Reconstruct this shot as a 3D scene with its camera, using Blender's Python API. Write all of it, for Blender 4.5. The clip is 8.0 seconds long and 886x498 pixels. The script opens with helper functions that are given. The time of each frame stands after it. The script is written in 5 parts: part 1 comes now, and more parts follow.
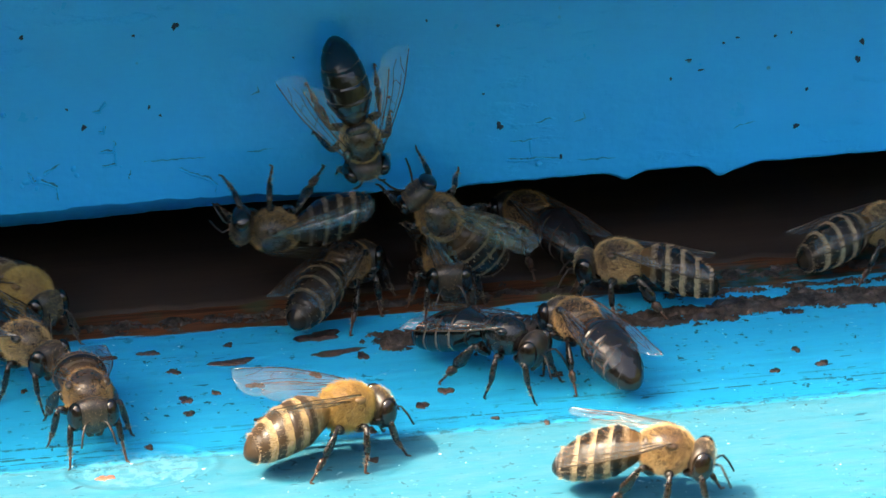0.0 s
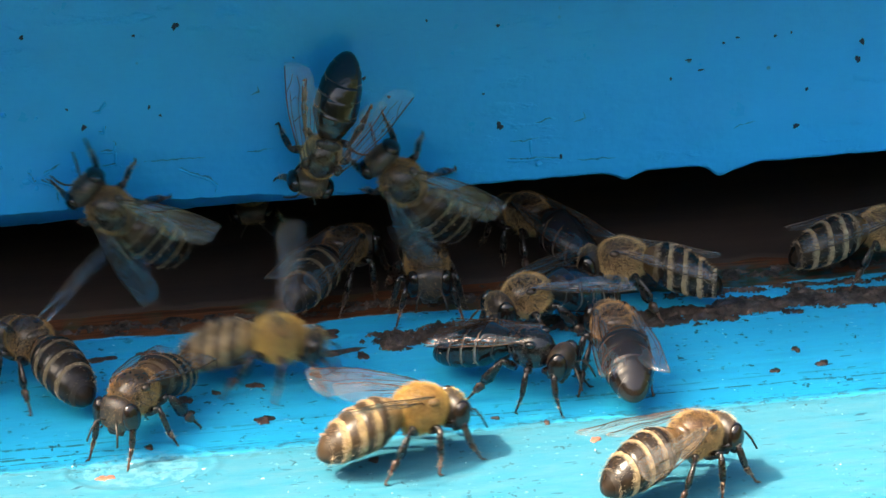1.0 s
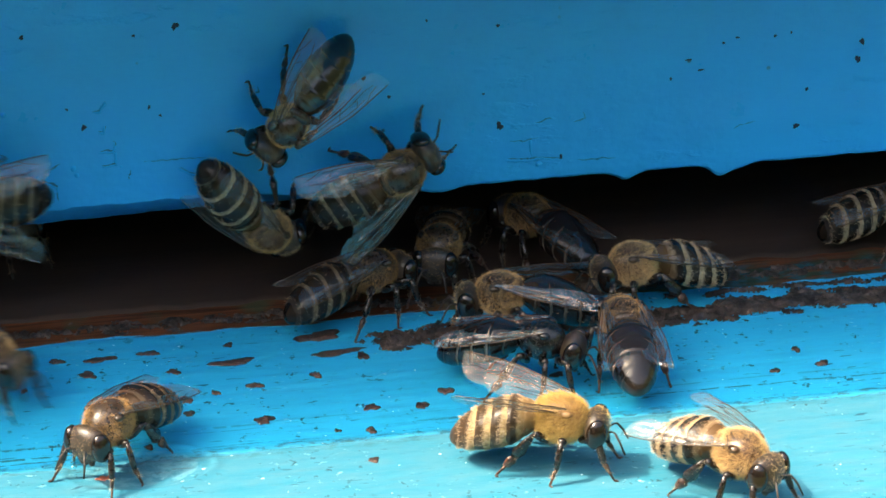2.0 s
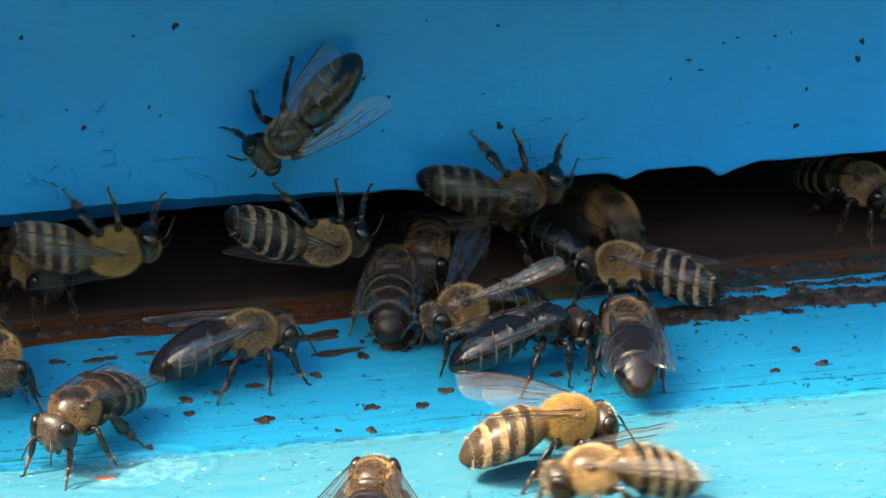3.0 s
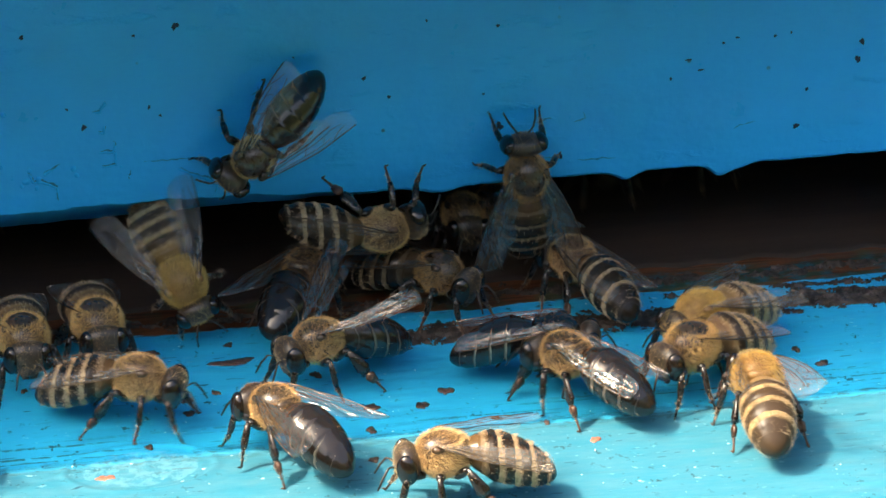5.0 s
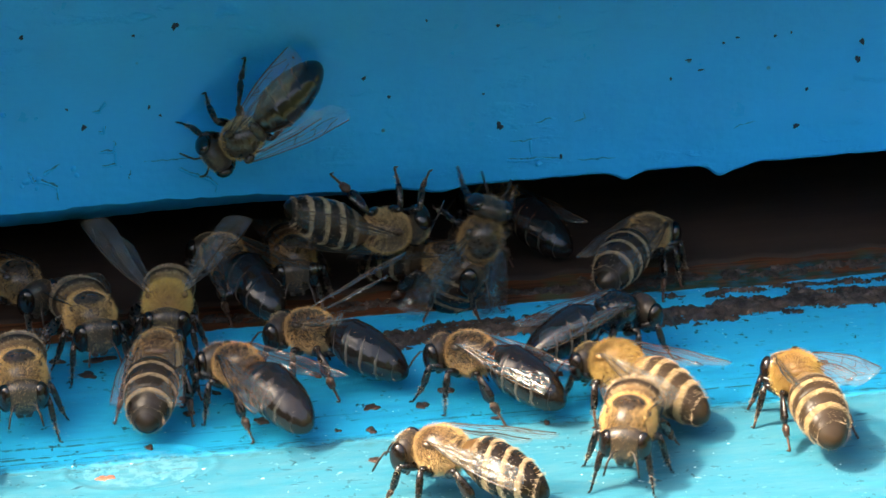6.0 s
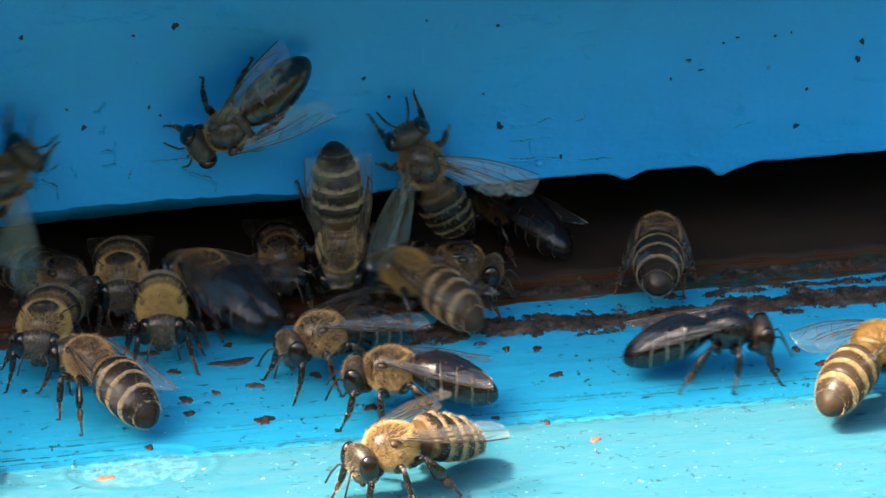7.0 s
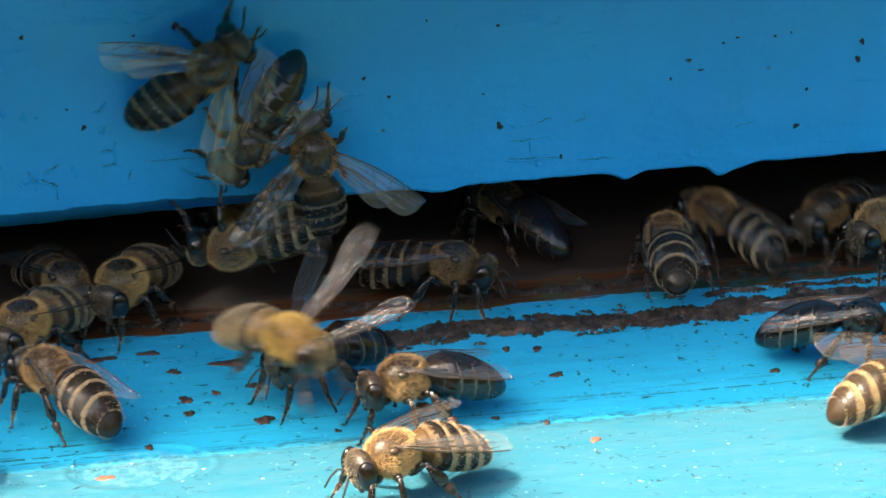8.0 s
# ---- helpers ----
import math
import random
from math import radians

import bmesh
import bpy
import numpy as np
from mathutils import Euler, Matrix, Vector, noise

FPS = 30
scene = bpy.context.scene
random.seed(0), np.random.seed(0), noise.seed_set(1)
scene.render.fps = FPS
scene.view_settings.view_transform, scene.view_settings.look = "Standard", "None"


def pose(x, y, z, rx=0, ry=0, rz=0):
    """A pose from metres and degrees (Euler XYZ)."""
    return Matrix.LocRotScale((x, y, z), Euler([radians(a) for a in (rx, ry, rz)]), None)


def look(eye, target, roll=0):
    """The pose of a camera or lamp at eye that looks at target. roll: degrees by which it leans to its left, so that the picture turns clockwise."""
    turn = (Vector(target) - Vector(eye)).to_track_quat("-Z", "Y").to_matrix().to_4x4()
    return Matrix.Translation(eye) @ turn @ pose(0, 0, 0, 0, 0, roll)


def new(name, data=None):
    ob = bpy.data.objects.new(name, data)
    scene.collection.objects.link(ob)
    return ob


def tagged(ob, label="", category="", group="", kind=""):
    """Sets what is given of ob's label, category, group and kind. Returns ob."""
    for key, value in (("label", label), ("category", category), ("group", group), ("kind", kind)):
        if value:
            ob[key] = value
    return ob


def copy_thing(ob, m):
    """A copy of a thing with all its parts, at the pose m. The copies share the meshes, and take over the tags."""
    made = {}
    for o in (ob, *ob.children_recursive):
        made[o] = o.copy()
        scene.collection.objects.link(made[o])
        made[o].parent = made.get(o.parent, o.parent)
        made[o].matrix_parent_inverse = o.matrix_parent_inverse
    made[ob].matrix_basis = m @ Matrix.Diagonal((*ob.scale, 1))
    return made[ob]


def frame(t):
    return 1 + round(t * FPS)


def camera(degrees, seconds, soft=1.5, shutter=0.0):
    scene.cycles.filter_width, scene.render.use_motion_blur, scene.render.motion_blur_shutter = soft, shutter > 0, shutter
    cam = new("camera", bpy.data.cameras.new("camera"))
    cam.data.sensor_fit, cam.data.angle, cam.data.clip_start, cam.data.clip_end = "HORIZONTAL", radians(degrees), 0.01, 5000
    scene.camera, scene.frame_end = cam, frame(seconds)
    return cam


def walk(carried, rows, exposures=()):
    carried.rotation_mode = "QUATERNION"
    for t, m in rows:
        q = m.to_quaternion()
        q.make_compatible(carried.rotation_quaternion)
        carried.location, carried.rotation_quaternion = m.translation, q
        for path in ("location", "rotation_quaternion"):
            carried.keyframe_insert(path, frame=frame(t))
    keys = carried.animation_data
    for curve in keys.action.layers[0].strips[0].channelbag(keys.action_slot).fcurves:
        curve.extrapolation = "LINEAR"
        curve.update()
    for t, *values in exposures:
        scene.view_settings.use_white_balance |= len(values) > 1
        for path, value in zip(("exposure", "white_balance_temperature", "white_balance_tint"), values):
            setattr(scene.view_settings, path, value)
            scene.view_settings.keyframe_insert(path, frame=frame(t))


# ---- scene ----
# Bees at the entrance of a blue beehive. Lengths in mm are turned into metres by MM.
MM = 0.001
cam = camera(16.0, 8.0, soft=1.55, shutter=0.5)
EYE, AIM = (-0.04551, -0.23869, 0.11747), (-0.00040, -0.00220, 0.00521)
walk(cam, [(0.0, look(EYE, AIM, -0.2)), (8.0, look(EYE, AIM, -0.2))], exposures=[(0.0, 2.25, 7300, 7), (4.0, 2.12, 7300, 7), (8.0, 2.18, 7300, 7)])

# ---- light: sun along the hive front, and the open sky ----
SUN = Vector((-0.60, 0.0, 0.80)).normalized()
world = bpy.data.worlds.new("sky")
scene.world = world
world.use_nodes = True
wn = world.node_tree.nodes
sky = wn.new("ShaderNodeTexSky")
sky.sky_type, sky.sun_disc = "NISHITA", False
sky.sun_elevation = math.asin(SUN.z)
sky.dust_density, sky.ozone_density, sky.air_density = 6.0, 0.3, 0.8
sky.sun_rotation = math.atan2(SUN.x, SUN.y)
world.node_tree.links.new(sky.outputs[0], wn["Background"].inputs[0])
wn["Background"].inputs[1].default_value = 0.155
sun = new("sun", bpy.data.lights.new("sun", "SUN"))
sun.data.energy, sun.data.angle, sun.data.color = 1.95, radians(0.53), (1.0, 0.91, 0.78)
sun.matrix_world = look(tuple(SUN), (0, 0, 0))


# ---- materials ----
class Mat:
    """A small builder for node materials."""

    def __init__(self, name, rough=0.5, metal=0.0):
        self.m = bpy.data.materials.new(name)
        self.m.use_nodes = True
        self.t = self.m.node_tree
        self.b = self.t.nodes["Principled BSDF"]
        self.b.inputs["Roughness"].default_value = rough
        self.b.inputs["Metallic"].default_value = metal
        self.xyz = self.node("ShaderNodeTexCoord").outputs["Object"]

    def node(self, kind, **values):
        n = self.t.nodes.new(kind)
        for key, v in values.items():
            n.inputs[key.replace("_", " ")].default_value = v
        return n

    def link(self, a, b):
        self.t.links.new(a, b)

    def noise(self, scale, detail=4.0, rough=0.55, stretch=None):
        n = self.node("ShaderNodeTexNoise", Scale=scale, Detail=detail, Roughness=rough)
        src = self.xyz
        if stretch:
            mp = self.node("ShaderNodeMapping", Scale=stretch)
            self.link(src, mp.inputs[0])
            src = mp.outputs[0]
        self.link(src, n.inputs["Vector"])
        return n.outputs[0]

    def cells(self, scale):
        n = self.node("ShaderNodeTexVoronoi", Scale=scale)
        self.link(self.xyz, n.inputs["Vector"])
        return n.outputs["Distance"]

    def ramp(self, src, *stops):
        n = self.node("ShaderNodeValToRGB")
        els = n.color_ramp.elements
        while len(els) < len(stops):
            els.new(0.5)
        for e, (p, c) in zip(els, stops):
            e.position = p
            e.color = (*c, 1) if isinstance(c, tuple) else (c, c, c, 1)
        self.link(src, n.inputs[0])
        return n.outputs[0]

    def math(self, op, a, b=0.0):
        n = self.node("ShaderNodeMath")
        n.operation = op
        for i, v in enumerate((a, b)):
            if isinstance(v, (int, float)):
                n.inputs[i].default_value = v
            else:
                self.link(v, n.inputs[i])
        return n.outputs[0]

    def mix(self, fac, a, b):
        n = self.t.nodes.new("ShaderNodeMix")
        n.data_type = "RGBA"
        for i, v in ((0, fac), (6, a), (7, b)):
            if isinstance(v, (int, float)):
                n.inputs[i].default_value = v if i == 0 else (v, v, v, 1)
            elif isinstance(v, tuple):
                n.inputs[i].default_value = (*v, 1)
            else:
                self.link(v, n.inputs[i])
        return n.outputs[2]

    def axis(self, i):
        n = self.node("ShaderNodeSeparateXYZ")
        self.link(self.xyz, n.inputs[0])
        return n.outputs[i]

    def colour(self, c):
        if isinstance(c, tuple):
            self.b.inputs["Base Color"].default_value = (*c, 1)
        else:
            self.link(c, self.b.inputs["Base Color"])

    def gloss(self, src):
        self.link(src, self.b.inputs["Roughness"])

    def bump(self, src, depth, strength=1.0):
        n = self.node("ShaderNodeBump", Distance=depth, Strength=strength)
        self.link(src, n.inputs["Height"])
        if self.b.inputs["Normal"].is_linked:
            self.link(self.b.inputs["Normal"].links[0].from_socket, n.inputs["Normal"])
        self.link(n.outputs[0], self.b.inputs["Normal"])


def paint_colour(m, deep, light, chalk):
    """Blue oil paint: slow drifts of tone, a fine grain and tiny dust specks."""
    slow = m.noise(60, 3)
    fine = m.noise(900, 5, 0.65, (1.0, 3.0, 3.0))
    c = m.mix(m.ramp(slow, (0.3, 0.0), (0.7, 1.0)), deep, light)
    c = m.mix(m.ramp(fine, (0.35, 0.0), (0.75, 0.35)), c, chalk)
    return c, fine


def wall_paint(rough=0.33, shine=0.3):
    m = Mat("blue wall paint", rough)
    m.b.inputs["Specular IOR Level"].default_value = shine
    c, fine = paint_colour(m, (0.001, 0.400, 0.880), (0.002, 0.450, 0.940), (0.01, 0.50, 0.94))
    dots = m.ramp(m.cells(330), (0.045, 1.0), (0.075, 0.0))
    rare = m.ramp(m.noise(130, 1), (0.52, 0.0), (0.58, 0.8))
    c = m.mix(m.math("MULTIPLY", dots, rare), c, (0.05, 0.10, 0.14))
    m.colour(c)
    worn = m.ramp(m.math("MULTIPLY", m.axis(2), 50.0), (0.50, 1.0), (0.62, 0.0))
    shiny = m.ramp(m.noise(300, 4), (0.3, rough * 0.8), (0.7, rough * 1.3))
    m.gloss(m.mix(worn, shiny, 0.6) if rough > 0.2 else shiny)
    m.bump(m.noise(160, 3, 0.5, (1.0, 1.0, 1.6)), 0.0005, 0.6)
    lumps = m.ramp(m.noise(420, 4, 0.6, (0.7, 1.0, 1.8)), (0.56, 0.0), (0.72, 1.0))
    where = m.ramp(m.noise(45, 2), (0.46, 0.0), (0.60, 1.0))
    m.bump(m.math("MULTIPLY", lumps, where), 0.0004, 0.4)
    sag = m.noise(120, 3, 0.5, (0.45, 1.0, 1.7))
    low = m.ramp(m.math("MULTIPLY", m.axis(2), 50.0), (0.45, 1.0), (0.95, 0.0))
    m.bump(m.math("MULTIPLY", sag, low), 0.0008, 0.7)
    m.bump(m.noise(1500, 3), 0.00006, 0.6)
    return m.m


def board_paint():
    """Blue paint of the landing board, worn through to brown wood towards the entrance."""
    m = Mat("worn blue board paint", 0.4)
    m.b.inputs["Specular IOR Level"].default_value = 0.18
    c, fine = paint_colour(m, (0.004, 0.345, 0.600), (0.006, 0.400, 0.690), (0.03, 0.48, 0.74))
    # pale chalky streaks along the board
    streak = m.noise(240, 5, 0.6, (0.35, 2.4, 1.0))
    c = m.mix(m.ramp(streak, (0.54, 0.0), (0.74, 0.26)), c, (0.07, 0.58, 0.80))
    # beyond the ridge the front strip's sunlit tone is put into the paint colour
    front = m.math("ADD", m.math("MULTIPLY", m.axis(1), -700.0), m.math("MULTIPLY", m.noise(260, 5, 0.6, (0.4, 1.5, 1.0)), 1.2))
    sun_strip = m.ramp(m.math("SUBTRACT", front, 17.3), (0.0, 0.0), (0.8, 1.0))
    sun_mottle = m.ramp(m.noise(520, 5, 0.65, (0.5, 1.6, 1.0)), (0.3, 0.06), (0.7, 0.30))
    c = m.mix(m.math("MULTIPLY", sun_strip, 0.85), c, (0.009, 0.138, 0.196))
    c = m.mix(m.math("MULTIPLY", sun_strip, sun_mottle), c, (0.185, 0.27, 0.275))
    some = m.ramp(m.noise(150, 3), (0.44, 0.0), (0.58, 0.9))
    specks = m.ramp(m.noise(1150, 3, 0.6, (1.0, 0.8, 1.0)), (0.62, 0.0), (0.65, 1.0))
    c = m.mix(m.math("MULTIPLY", specks, some), c, (0.012, 0.05, 0.07))
    pale = m.ramp(m.noise(1400, 3, 0.6, (0.8, 1.2, 1.0)), (0.65, 0.0), (0.68, 0.5))
    c = m.mix(m.math("MULTIPLY", pale, some), c, (0.45, 0.70, 0.80))
    # hairline scratches, and dirt caught along the paint ridge
    scratch = m.ramp(m.noise(520, 4, 0.6, (0.22, 3.2, 1.0)), (0.66, 0.0), (0.70, 0.6))
    c = m.mix(m.math("MULTIPLY", scratch, some), c, (0.012, 0.12, 0.20))
    dash = m.ramp(m.noise(900, 2, 0.5, (0.42, 2.0, 1.0)), (0.68, 0.0), (0.70, 0.9))
    c = m.mix(m.math("MULTIPLY", dash, m.ramp(m.noise(95, 2), (0.42, 0.1), (0.55, 1.0))), c, (0.010, 0.06, 0.10))
    # tiny white sparkles painted into the colour as glints
    glint = m.ramp(m.noise(1700, 1, 0.5), (0.765, 0.0), (0.78, 0.9))
    c = m.mix(glint, c, (0.70, 0.86, 0.90))
    # broken dark lines of dirt where the front strip begins
    band = m.ramp(m.math("MULTIPLY", m.math("ABSOLUTE", m.math("ADD", m.axis(1), 0.0228)), 300.0), (0.45, 1.0), (0.95, 0.0))
    line = m.ramp(m.noise(430, 5, 0.7, (0.10, 3.6, 1.0)), (0.55, 0.0), (0.60, 0.9))
    c = m.mix(m.math("MULTIPLY", m.math("MULTIPLY", line, band), m.ramp(m.noise(1100, 3, 0.6), (0.40, 0.0), (0.5, 1.0))), c, (0.02, 0.075, 0.09))
    near = m.math("ABSOLUTE", m.math("ADD", m.axis(1), 0.0246))
    near = m.ramp(m.math("MULTIPLY", near, 600.0), (0.0, 1.0), (0.85, 0.0))
    grit = m.ramp(m.noise(1300, 4, 0.7, (0.6, 1.5, 1.0)), (0.53, 0.0), (0.60, 0.85))
    c = m.mix(m.math("MULTIPLY", grit, near), c, (0.03, 0.09, 0.10))
    # a dried puddle: pale mottled lime with a crisp rim
    flat = m.node("ShaderNodeMapping", Location=(4.847, 7.167, 0.0), Scale=(169.5, 277.8, 0.0))
    m.link(m.xyz, flat.inputs[0])
    far = m.node("ShaderNodeVectorMath")
    far.operation = "LENGTH"
    m.link(flat.outputs[0], far.inputs[0])
    d = m.math("ADD", far.outputs["Value"], m.math("MULTIPLY", m.noise(300, 4), 0.5))
    rim = m.ramp(d, (0.0, 0.10), (1.0, 0.14), (1.17, 0.25), (1.23, 0.9), (1.26, 0.0))
    lime = m.ramp(m.noise(700, 5, 0.75), (0.46, 0.0), (0.54, 1.0))
    c = m.mix(m.math("MULTIPLY", rim, lime), c, (0.42, 0.74, 0.78))
    ring = m.ramp(d, (1.14, 0.0), (1.19, 0.9), (1.23, 0.0))
    c = m.mix(m.math("MULTIPLY", ring, m.ramp(m.noise(420, 3), (0.38, 0.2), (0.55, 1.0))), c, (0.42, 0.72, 0.76))
    # wood shows where the paint is gone
    y = m.axis(1)
    edge = m.math("ADD", m.math("MULTIPLY", y, 170.0), 0.58)
    edge = m.math("ADD", edge, m.math("MULTIPLY", m.noise(170, 6, 0.62, (0.30, 1.6, 1.0)), 1.0))
    bare = m.ramp(edge, (0.49, 0.0), (0.53, 1.0))
    grain = m.noise(420, 6, 0.6, (0.10, 2.2, 1.0))
    wood = m.ramp(grain, (0.3, (0.035, 0.013, 0.007)), (0.52, (0.15, 0.052, 0.021)), (0.62, (0.05, 0.02, 0.01)), (0.8, (0.08, 0.045, 0.026)))
    moss = m.ramp(m.noise(150, 3), (0.54, 0.0), (0.66, 0.7))
    wood = m.mix(moss, wood, (0.05, 0.09, 0.05))
    # thin blue-green remains of paint and algae on the east half of the sill
    east = m.ramp(m.math("MULTIPLY", m.axis(0), 20.0), (0.18, 0.0), (0.36, 1.0))
    sill = m.ramp(m.math("ADD", m.math("MULTIPLY", m.axis(1), -100.0), 0.35), (0.25, 0.0), (0.40, 1.0))
    rest = m.ramp(m.noise(480, 6, 0.7, (0.45, 1.5, 1.0)), (0.44, 0.0), (0.52, 0.85))
    tone = m.mix(m.ramp(m.noise(700, 3), (0.45, 0.0), (0.6, 1.0)), (0.012, 0.05, 0.035), (0.008, 0.10, 0.13))
    wood = m.mix(m.math("MULTIPLY", m.math("MULTIPLY", east, sill), rest), wood, tone)
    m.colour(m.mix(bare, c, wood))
    m.gloss(m.mix(bare, m.ramp(fine, (0.3, 0.32), (0.7, 0.5)), 0.75))
    m.bump(bare, 0.00025, 0.6)
    m.bump(grain, 0.0001, 0.5)
    m.bump(streak, 0.00012, 0.5)
    return m.m


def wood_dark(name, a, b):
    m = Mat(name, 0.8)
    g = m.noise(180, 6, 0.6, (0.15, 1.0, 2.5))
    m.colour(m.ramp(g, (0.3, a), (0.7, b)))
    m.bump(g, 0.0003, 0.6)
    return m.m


def crust_mat(name, a, b, rough=0.7, tip=1.6):
    m = Mat(name, rough)
    n = m.noise(700, 6, 0.65)
    m.colour(m.ramp(n, (0.34, a), (0.54, b), (0.68, tuple(v * tip for v in b))))
    m.gloss(m.ramp(m.noise(900, 3), (0.35, rough * 0.6), (0.65, min(1.0, rough * 1.25))))
    m.bump(n, 0.0003, 0.9)
    m.bump(m.cells(900), 0.00025, 0.5)
    return m.m


def hair_mat(name, a, b):
    """Hairs: each its own shade, soft and slightly translucent."""
    m = Mat(name, 0.55)
    g = m.node("ShaderNodeNewGeometry").outputs["Random Per Island"]
    c = m.ramp(g, (0.0, a), (1.0, b))
    # paler, greyer hair on the underside and the face
    under = m.ramp(m.math("MULTIPLY", m.axis(2), 100.0), (0.20, 0.6), (0.44, 0.0))
    pale = (b[0] * 0.80, b[1] * 0.88, b[2] * 1.10)
    m.colour(m.mix(under, c, pale))
    m.b.inputs["Specular IOR Level"].default_value = 0.18
    m.b.inputs["Sheen Weight"].default_value = 0.2
    return m.m


def chitin(name, a, b, rough=0.25, scale=1400):
    m = Mat(name, rough)
    m.b.inputs["Specular IOR Level"].default_value = 0.6
    n = m.noise(scale, 4)
    m.colour(m.ramp(n, (0.35, a), (0.7, b)))
    m.gloss(m.ramp(m.noise(2600, 3), (0.3, rough * 0.8), (0.7, rough * 1.6)))
    m.bump(m.noise(5000, 2), 0.00003, 0.5)
    return m.m


def banded(name, dark, pale, share, rough, first, flanks=60.0):
    """Abdomen rings 1.25 mm apart: a dark shining plate, its front edge pale, more so towards the flanks."""
    m = Mat(name, rough)
    m.b.inputs["Specular IOR Level"].default_value = 0.3 if share > 0 else 0.6
    wob = m.math("MULTIPLY", m.noise(900, 4), 0.36)
    u = m.math("FRACT", m.math("ADD", m.math("MULTIPLY", m.axis(1), -1000 / 1.25), wob))
    flank = m.math("MULTIPLY", m.math("ABSOLUTE", m.axis(0)), flanks)
    v = m.math("SUBTRACT", u, flank)
    band = m.ramp(m.math("ADD", v, 0.5), (share + 0.46, 1.0), (share + 0.62, 0.0))
    tip = m.ramp(m.math("MULTIPLY", m.axis(1), -100.0), (0.555, 1.0), (0.60, 0.0))
    mottle = m.ramp(m.noise(1900, 4, 0.65), (0.36, 0.45), (0.58, 1.0))
    c = m.mix(m.math("MULTIPLY", m.math("MULTIPLY", band, tip), mottle), dark, pale)
    fore = m.ramp(m.math("MULTIPLY", m.axis(1), -100.0), (0.11, 0.85), (0.17, 0.0))
    c = m.mix(fore, c, first)
    m.colour(m.mix(m.ramp(m.noise(1500, 4), (0.4, 0.0), (0.8, 0.18)), c, (0.08, 0.05, 0.028)))
    m.gloss(m.ramp(band, (0.0, rough), (1.0, 0.55)))
    m.bump(m.noise(2400, 3), 0.00004, 0.6)
    return m.m


def wing_mat(name, tint, clear, gleam):
    m = Mat(name, 0.22)
    m.b.inputs["Specular IOR Level"].default_value = 0.5
    n = m.noise(700, 3)
    m.colour(m.ramp(n, (0.3, tint), (0.7, tuple(min(1, v * 1.3) for v in tint))))
    tr = m.t.nodes.new("ShaderNodeBsdfTransparent")
    mx = m.t.nodes.new("ShaderNodeMixShader")
    out = m.t.nodes["Material Output"]
    mx.inputs[0].default_value = clear
    m.link(m.b.outputs[0], mx.inputs[1])
    m.link(tr.outputs[0], mx.inputs[2])
    sheen = m.t.nodes.new("ShaderNodeBsdfGlossy")
    sheen.inputs["Color"].default_value, sheen.inputs["Roughness"].default_value = (gleam, gleam * 0.98, gleam * 0.93, 1), 0.09
    both = m.t.nodes.new("ShaderNodeAddShader")
    m.link(mx.outputs[0], both.inputs[0])
    m.link(sheen.outputs[0], both.inputs[1])
    m.link(both.outputs[0], out.inputs["Surface"])
    m.bump(m.noise(1000, 3, 0.5, (2.2, 0.35, 1.0)), 0.0006, 1.0)
    m.link(m.b.inputs["Normal"].links[0].from_socket, sheen.inputs["Normal"])
    return m.m


def plain_ground():
    m = Mat("dry grass ground", 0.9)
    n = m.noise(14, 8, 0.65)
    m.colour(m.ramp(n, (0.3, (0.05, 0.075, 0.025)), (0.7, (0.14, 0.14, 0.06))))
    m.bump(n, 0.02, 0.6)
    return m.m


PAINT_WALL, PAINT_BOARD = wall_paint(), board_paint()
WOOD_IN = wood_dark("old hive wood", (0.06, 0.045, 0.035), (0.16, 0.11, 0.085))
# near-black floor tone: the slot's shade is put into the wood colour
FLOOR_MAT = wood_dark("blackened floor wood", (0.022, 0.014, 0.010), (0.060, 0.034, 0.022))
ROOF_MAT = wood_dark("weathered roof board", (0.20, 0.18, 0.15), (0.34, 0.30, 0.25))
CRUST = crust_mat("brown propolis crust", (0.008, 0.006, 0.005), (0.050, 0.035, 0.027), 0.7, 3.0)
CHIP = crust_mat("dried brown droplet", (0.012, 0.008, 0.007), (0.062, 0.034, 0.026))
CHIP_RED = crust_mat("rusty red fleck", (0.30, 0.06, 0.03), (0.48, 0.16, 0.10))
SPECK = crust_mat("dark dirt speck", (0.004, 0.012, 0.035), (0.012, 0.035, 0.085), 0.7)
GROOVE = crust_mat("open paint crack", (0.001, 0.09, 0.21), (0.004, 0.19, 0.37))
PAINT_WET = wall_paint(0.16, 0.5)
GROUND = plain_ground()
SKY_BLOCK = crust_mat("hedge leaves", (0.012, 0.022, 0.008), (0.045, 0.075, 0.025), 0.6)

EYE_MAT = chitin("compound eye", (0.007, 0.005, 0.004), (0.018, 0.011, 0.008), 0.12, 6000)
LEG_MAT = chitin("black leg chitin", (0.007, 0.005, 0.004), (0.022, 0.013, 0.009), 0.24)
LEG_RUST = chitin("brown leg chitin", (0.030, 0.012, 0.006), (0.12, 0.045, 0.020), 0.3)
FEELER = chitin("antenna chitin", (0.012, 0.008, 0.006), (0.04, 0.025, 0.015), 0.4)
VEIN = chitin("wing vein", (0.03, 0.020, 0.012), (0.09, 0.06, 0.036), 0.16)
WING = wing_mat("clear wing membrane", (0.20, 0.165, 0.125), 0.78, 0.045)
WING_SMOKY = wing_mat("smoky wing membrane", (0.055, 0.042, 0.030), 0.62, 0.13)
WING_PALE = wing_mat("pale wing membrane", (0.22, 0.20, 0.18), 0.86, 0.05)
